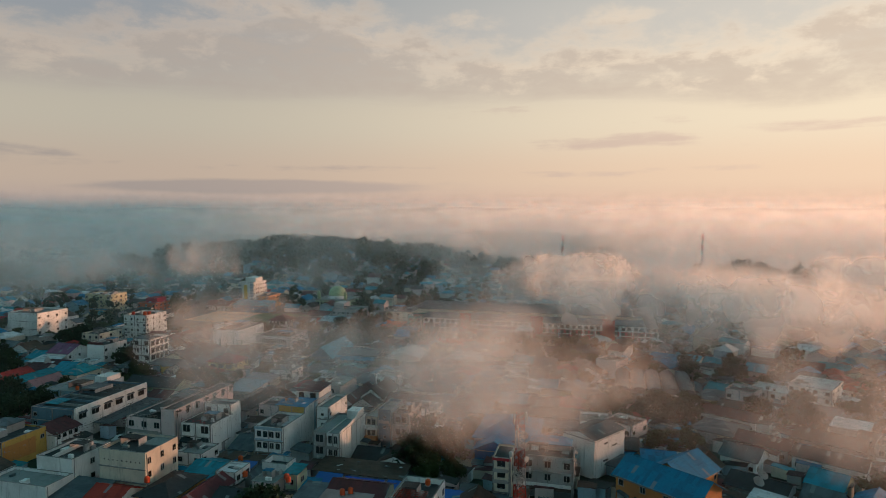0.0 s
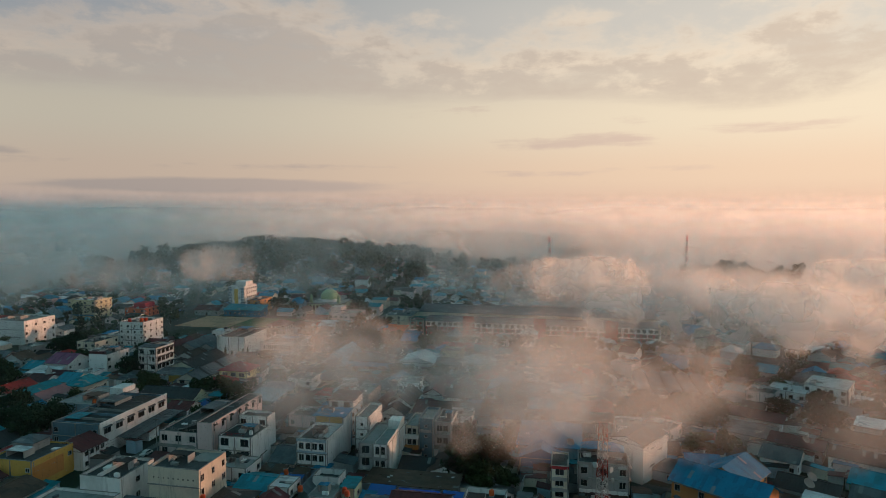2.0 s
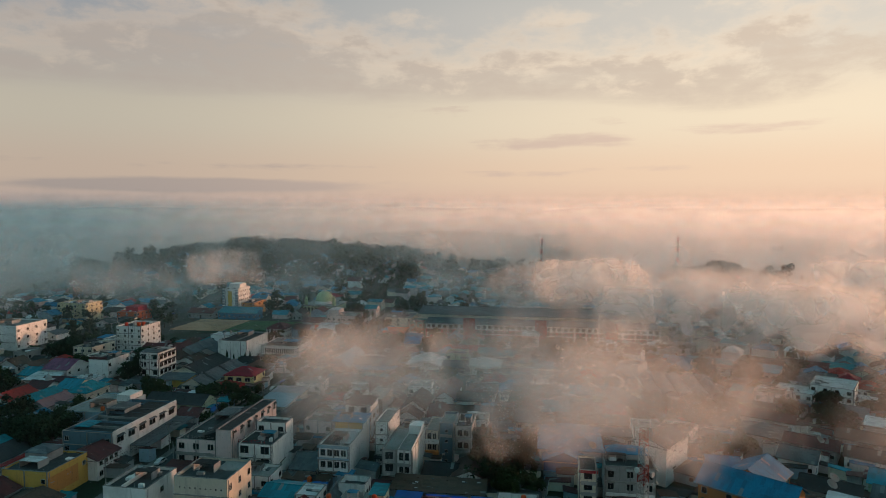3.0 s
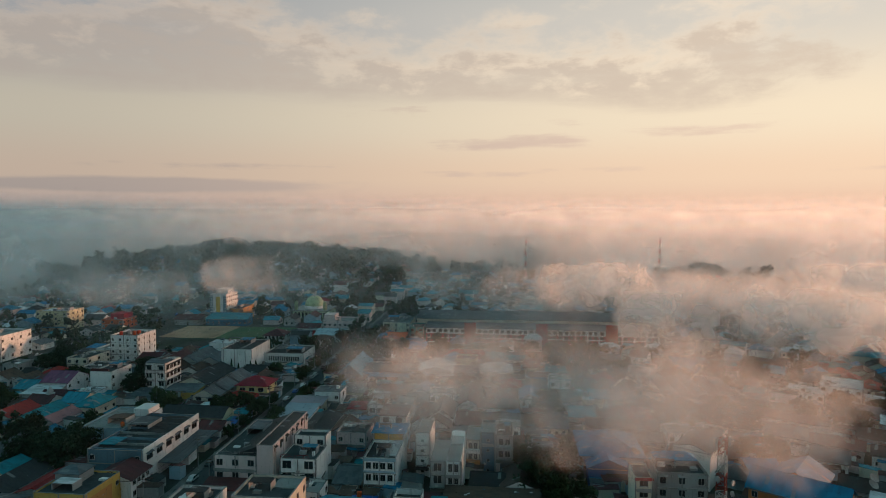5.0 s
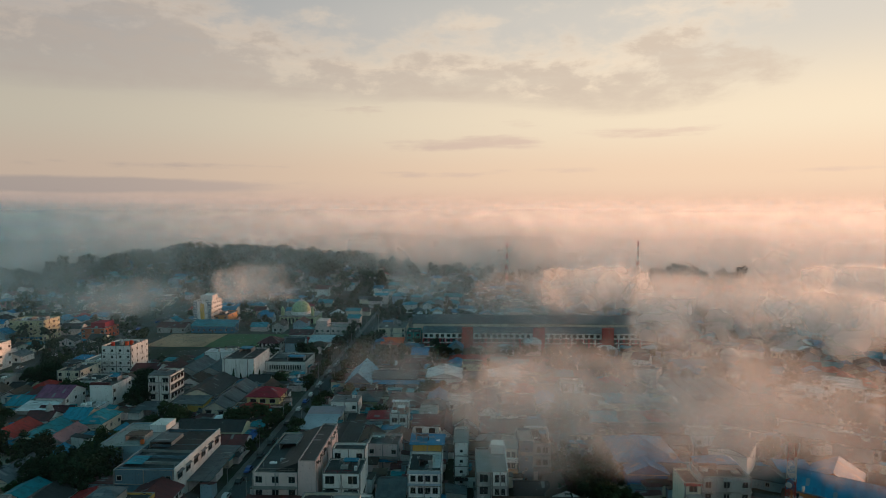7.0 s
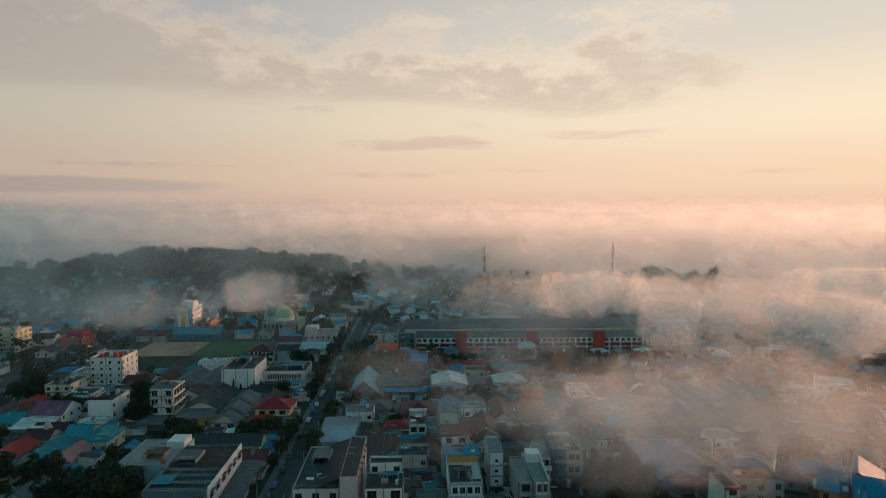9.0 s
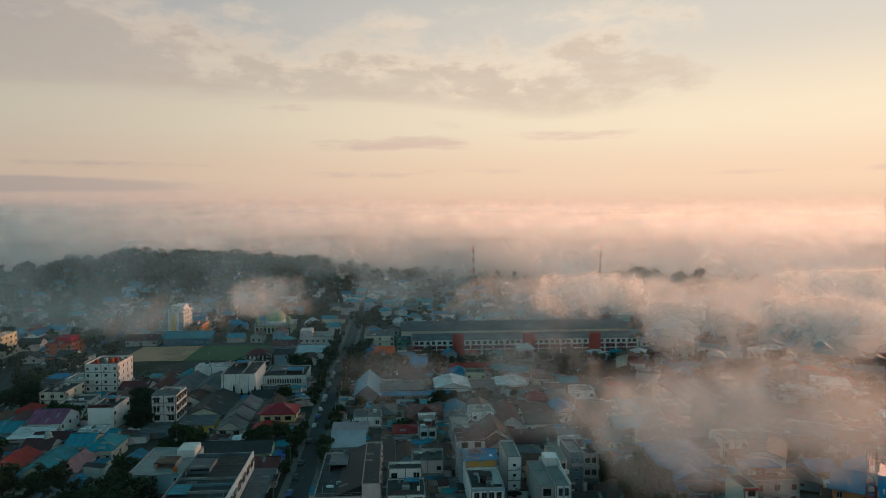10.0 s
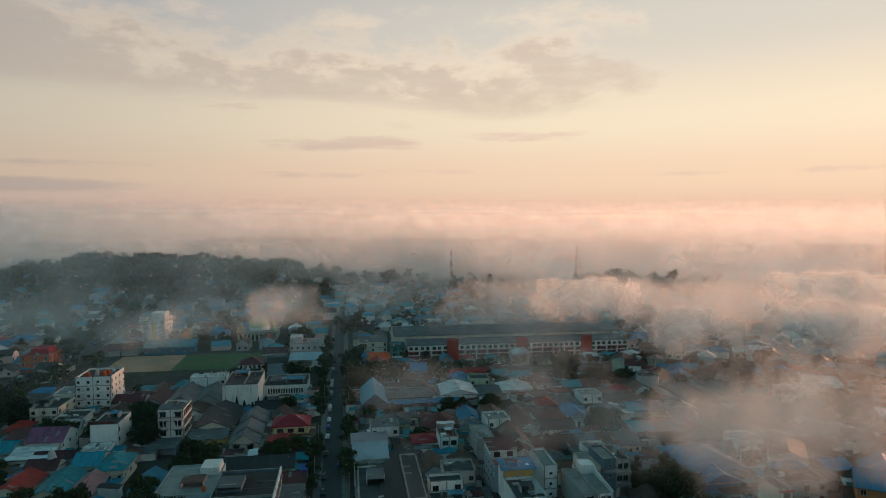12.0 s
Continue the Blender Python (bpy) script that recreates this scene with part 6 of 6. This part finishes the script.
for u, v in LATER:
    far_tree(u, v, rng.uniform(6, 11), rng)
v = 112.0
line_no = 0
while v < 700:
    deep = 12.4 if v < 350 else 16.5
    u = -520.0 + rng.uniform(0, 6)
    while u < 330:
        step = rng.uniform(9.2, 11.5) if v < 350 else rng.uniform(11.5, 16)
        uu, vv = u + step / 2, v + rng.uniform(-1.2, 1.2)
        u += step
        if not in_sight(uu, vv) or not free(uu, vv, 7.5, 9.5) or -292 < uu < -196 and 330 < vv < 376:
            continue
        wooded = 0.16 + 0.42 * smooth(vv, 470, 620) + (0.25 if uu < -300 else 0.0)
        if rng.random() < wooded:
            if vv > 300:
                far_tree(uu, vv, rng.uniform(6, 13), rng)
            elif rng.random() < 0.6:
                tree(uu, vv, rng.choice((0, 2, 2, 1)), rng.uniform(0, 360), rng.uniform(0.7, 1.1))
            continue
        k = rng.randrange(34)
        settle(uu, vv, k, rng.choice((0, 0, 0, 180)) + rng.uniform(-3, 3))
        if rng.random() < (0.3 if vv > 300 else 0.16):
            if vv > 300:
                far_tree(uu + rng.uniform(-6, 6), vv + deep / 2, rng.uniform(5, 9), rng)
            else:
                tree(uu + rng.uniform(-6, 6), vv + deep / 2, rng.choice((2, 4, 4)), rng.uniform(0, 360), rng.uniform(0.5, 0.9))
    v += deep
    line_no += 1

# lean-tos and sheds that fill the yards between houses
YARD_V, YARD_F, YARD_M = [], [], []
rng = random.Random(41)
made = 0
while made < 1700:
    u, v = rng.uniform(-300, 110), rng.uniform(118, 330)
    if not in_sight(u, v) or -161.5 < u < -147 or -147 < u < 60 and 151 < v < 157.5 or -284 < u < -200 and 372 < v or -222 < u < -196 and 172 < v < 240:
        continue
    made += 1
    w, d, lo = rng.uniform(1.2, 3.4), rng.uniform(1.2, 3.6), rng.uniform(2.2, 3.6)
    hi = lo + rng.uniform(0.2, 0.9)
    m = spot(u, v, 0, rng.choice((0, 90, 180, 270)) + rng.uniform(-4, 4) - (28 if u > -4 else 0))
    o = 0.25
    pts = [(-w, -d, -0.2), (w, -d, -0.2), (w, d, -0.2), (-w, d, -0.2), (-w, -d, lo), (w, -d, lo), (w, d, hi), (-w, d, hi)]
    pts += [(-w - o, -d - o, lo), (w + o, -d - o, lo), (w + o, d + o, hi), (-w - o, d + o, hi), (-w - o, -d - o, lo + 0.1), (w + o, -d - o, lo + 0.1), (w + o, d + o, hi + 0.1), (-w - o, d + o, hi + 0.1)]
    faces = [(0, 1, 5, 4), (1, 2, 6, 5), (2, 3, 7, 6), (3, 0, 4, 7), (12, 13, 14, 15), (8, 9, 13, 12), (9, 10, 14, 13), (10, 11, 15, 14), (11, 8, 12, 15)]
    k = len(YARD_V)
    YARD_V.extend(tuple(m @ Vector(p)) for p in pts)
    YARD_F.extend(tuple(k + i for i in f) for f in faces)
    roof = rng.choice((0, 0, 0, 1, 1, 1, 2, 2, 3, 3, 4, 5, 7))
    YARD_M.extend([len(FAR_ROOFS) + rng.randrange(len(FAR_WALLS))] * 4 + [roof] * 5)

# wooded rise behind the town
rng = random.Random(31)
n = 0
while n < 820:
    u, v = rng.uniform(-660, 260), rng.uniform(530, 800)
    if not in_sight(u, v) or hill(u, v) < 3 + 16 * rng.random():
        continue
    far_tree(u, v, 7 + 12 * rng.random() ** 2, rng)
    n += 1


def joined(name, vs, fs, mats, slots, label, category):
    me = bpy.data.meshes.new(name)
    me.from_pydata(vs, [], fs)
    for m in mats:
        me.materials.append(m)
    if slots:
        me.polygons.foreach_set("material_index", slots)
    tagged(new(name, me), label, category, kind="stuff")


joined("far_houses", FAR_V, FAR_F, FAR_MATS, FAR_M, "crowded small houses with many-coloured sheet roofs", "houses")
joined("yard_sheds", YARD_V, YARD_F, FAR_MATS, YARD_M, "small rusty sheds and lean-tos between houses", "sheds")
joined("far_woods", WOOD_V, WOOD_F, [LEAF_BLUE], None, "dark woods and garden trees in haze", "trees")
joined("far_trunks", TRUNK_V, TRUNK_F, [BARK], None, "slim bare trunks of distant trees", "trees")


# ---- street furniture ----
def car_meshes():
    bm = bmesh.new()
    prof = [(-2.1, 0.35), (-2.1, 0.85), (-1.2, 0.98), (-0.7, 1.5), (1.0, 1.52), (1.7, 1.0), (2.1, 0.92), (2.1, 0.35)]
    for x in (-0.82, 0.82):
        bm.faces.new([bm.verts.new((x * (0.86 if z > 1.2 else 1.0), y, z)) for y, z in prof])
    bm.verts.ensure_lookup_table()
    k = len(prof)
    for i in range(k):
        j = (i + 1) % k
        bm.faces.new((bm.verts[i], bm.verts[j], bm.verts[k + j], bm.verts[k + i]))
    bmesh.ops.recalc_face_normals(bm, faces=bm.faces[:])
    glass = bmesh.new()
    vs = box(glass, -0.8, 0.8, -0.95, 1.35, 1.02, 1.42)
    for i in (4, 5, 6, 7):
        vs[i].co.x *= 0.92
        vs[i].co.y *= 0.78
    wheel = bmesh.new()
    tube(wheel, (-0.1, 0, 0), (0.1, 0, 0), 0.33, 0.33, 12)
    return bm, mesh_of("glazing", glass, GLASS), mesh_of("wheel", wheel, RUBBER)


CAR_BODY, CAR_GLASS, CAR_WHEEL = car_meshes()
BODIES = []
for m in (CAR_WHITE, CAR_BLACK, CAR_SILVER, CAR_BLUE):
    me = bpy.data.meshes.new("body")
    CAR_BODY.to_mesh(me)
    me.materials.append(m)
    BODIES.append(me)
rng = random.Random(5)


def car(u, v, k, turn):
    home = thing("car", u, v, turn, 0.04, "%s hatchback parked at the kerb" % ("white", "black", "silver", "blue")[k], "car", "parked cars")
    part("body", BODIES[k], None, home)
    part("glazing", CAR_GLASS, None, home, at=pose(0, 0, 0.02) @ Matrix.Diagonal((1.06, 1, 1, 1)))
    for x in (-0.78, 0.78):
        for y in (-1.3, 1.3):
            part("wheel", CAR_WHEEL, None, home, at=pose(x, y, 0.33))


for i in range(20):
    side = rng.choice((-156.4, -156.4, -151.4))
    car(side, 150 + i * 11.0 + rng.uniform(-5, 5), rng.randrange(4), rng.choice((0, 180)) + rng.uniform(-4, 4))
for i in range(14):
    car(-321.5 + rng.choice((0, 7)), 300 + i * 14 + rng.uniform(-4, 4), rng.randrange(4), rng.choice((0, 180)))


def pole(u, v, hh=9.5):
    home = thing("utility_pole", u, v, 0, None, "grey concrete utility pole with cross arms", "utility pole", "utility poles")
    bm = bmesh.new()
    tube(bm, (0, 0, -0.3), (0, 0, hh), 0.17, 0.1, 8)
    part("pole", bm, PALE_DECK, home)
    for z in (hh - 0.4, hh - 1.3):
        part("cross_arm", slab(-0.9, 0.9, -0.06, 0.06, z, z + 0.12), TIMBER, home)


for i in range(12):
    pole(-159.3, 150 + i * 30)
    pole(-148.2, 165 + i * 30)


def wire(u, v0, v1, z):
    cu = bpy.data.curves.new("power_line", "CURVE")
    cu.dimensions, cu.bevel_depth = "3D", 0.025
    sp = cu.splines.new("POLY")
    sp.points.add(12)
    for i, p in enumerate(sp.points):
        f = i / 12
        m = spot(u, v0 + (v1 - v0) * f).translation
        p.co = (m.x, m.y, z - 0.9 * 4 * f * (1 - f), 1)
    cu.materials.append(RUBBER)
    tagged(new("power_line", cu), "thin black overhead power line between poles", "power line", "power lines")


for i in range(11):
    for dx, z in ((-0.8, 9.25), (0.8, 9.25), (0.8, 8.35)):
        wire(-159.3 + dx, 150 + i * 30, 180 + i * 30, z)


# ---- mist ----
def mist_object(bm, m, density, puff, level, fine, share, heart, label):
    ob = new("mist_bank", mesh_of("mist_bank", bm, MIST))
    ob.matrix_basis = m
    ob["density"], ob["puff"], ob["level"], ob["fine"] = density, puff, level, fine
    ob["back_scatter"], ob["heart"] = share, heart
    ob.visible_shadow = level == 0.0
    return tagged(ob, label, "mist", "banks of mist", "stuff")


def mist_puff(x, y, low, high, across, deep, density, fine, share, face=None, puff=3.8, heart=0.5, sheets=9, label="soft puff of morning mist drifting over roofs"):
    """A cloud of thin layers, densest at its heart; fades at every edge."""
    bm = bmesh.new()
    for i in range(sheets):
        f = (i / (sheets - 1) - 0.5) * deep
        bm.faces.new([bm.verts.new(c) for c in ((-across / 2, f, 0), (across / 2, f, 0), (across / 2, f, high - low), (-across / 2, f, high - low))])
    # unless face is given, the layers turn to the middle of the camera's path
    turn = -math.degrees(math.atan2(x + 70, y - 15)) if face is None else -face
    return mist_object(bm, pose(x, y, low, 0, 0, turn), density, puff, 0.0, fine, share, heart, label)


def mist_sea(near, far, tall, density, puff, sheets, fine, share, label, z=-8.0, start=-70.0, stop=94.0):
    """Rings of thin layers facing the middle of the camera's path, level on top."""
    bm = bmesh.new()
    for i in range(sheets):
        r = near * (far / near) ** (i / (sheets - 1))
        last = None
        for k in range(49):
            a = radians(start + (stop - start) * k / 48)
            pair = [bm.verts.new((r * math.sin(a), r * math.cos(a), h)) for h in (0, tall)]
            if last:
                bm.faces.new((last[0], pair[0], pair[1], last[1]))
            last = pair
    return mist_object(bm, pose(-70, 15, z), density, puff, 1.0, fine, share, 0.001, label)


mist_sea(2000, 4600, 150, 0.85, 0.6, 7, 0.12, 0.0, "deep sea of morning mist reaching the horizon")
mist_sea(860, 1900, 104, 0.34, 1.5, 10, 0.35, 0.1, "deep sea of morning mist behind the town")
mist_sea(530, 820, 88, 0.19, 2.4, 10, 0.7, 0.85, "drifting mist along a wooded rise")
mist_sea(500, 900, 84, 0.13, 2.0, 8, 0.6, 0.3, "thick mist behind a wooded knoll", -8.0, 18.0, 80.0)
mist_sea(360, 540, 66, 0.04, 1.8, 7, 0.7, 0.8, "thin haze over distant roofs")
mist_sea(170, 350, 52, 0.007, 1.6, 6, 0.9, 0.9, "faint cool haze between near roofs", 0.0)
PUFFS = (  # x, y, low, high, across, deep, density, grain, back scatter
    (-2, 158, 16, 58, 60, 50, 0.085, 1.5, 0.3), (14, 126, 28, 56, 62, 46, 0.085, 1.5, 0.3), (-44, 128, 33, 62, 48, 42, 0.09, 1.5, 0.25),
    (115, 206, 28, 57, 90, 54, 0.20, 1.5, 0.3),
    (66, 243, 28, 52, 46, 34, 0.20, 1.6, 0.3), (68, 324, 28, 58, 70, 48, 0.24, 1.5, 0.3), (50, 335, 2, 40, 170, 60, 0.035, 1.2, 0.7),
    (205, 280, 28, 58, 90, 54, 0.24, 1.4, 0.3), (-103, 276, 46, 64, 34, 26, 0.13, 1.5, 0.3), (-141, 258, 44, 62, 50, 28, 0.09, 1.4, 0.35),
    (-34, 178, 18, 46, 64, 36, 0.04, 1.5, 0.35), (80, 108, 24, 54, 60, 42, 0.06, 1.4, 0.4),
    (5, 272, 6, 36, 66, 38, 0.06, 1.4, 0.5), (-48, 285, 6, 30, 74, 42, 0.035, 1.4, 0.5), (140, 320, 10, 52, 100, 60, 0.12, 1.4, 0.35),
    (215, 380, 2, 46, 150, 70, 0.15, 1.2, 0.35), (75, 420, 2, 44, 130, 60, 0.09, 1.2, 0.45), (160, 460, 2, 40, 150, 70, 0.11, 1.2, 0.45),
    (60, 190, 2, 28, 96, 44, 0.012, 1.2, 0.5), (110, 260, 4, 36, 100, 54, 0.03, 1.2, 0.7))
for x, y, low, high, across, deep, density, grain, share in PUFFS:
    mist_puff(x, y, low, high, across, deep, density * 1.5, grain, share)
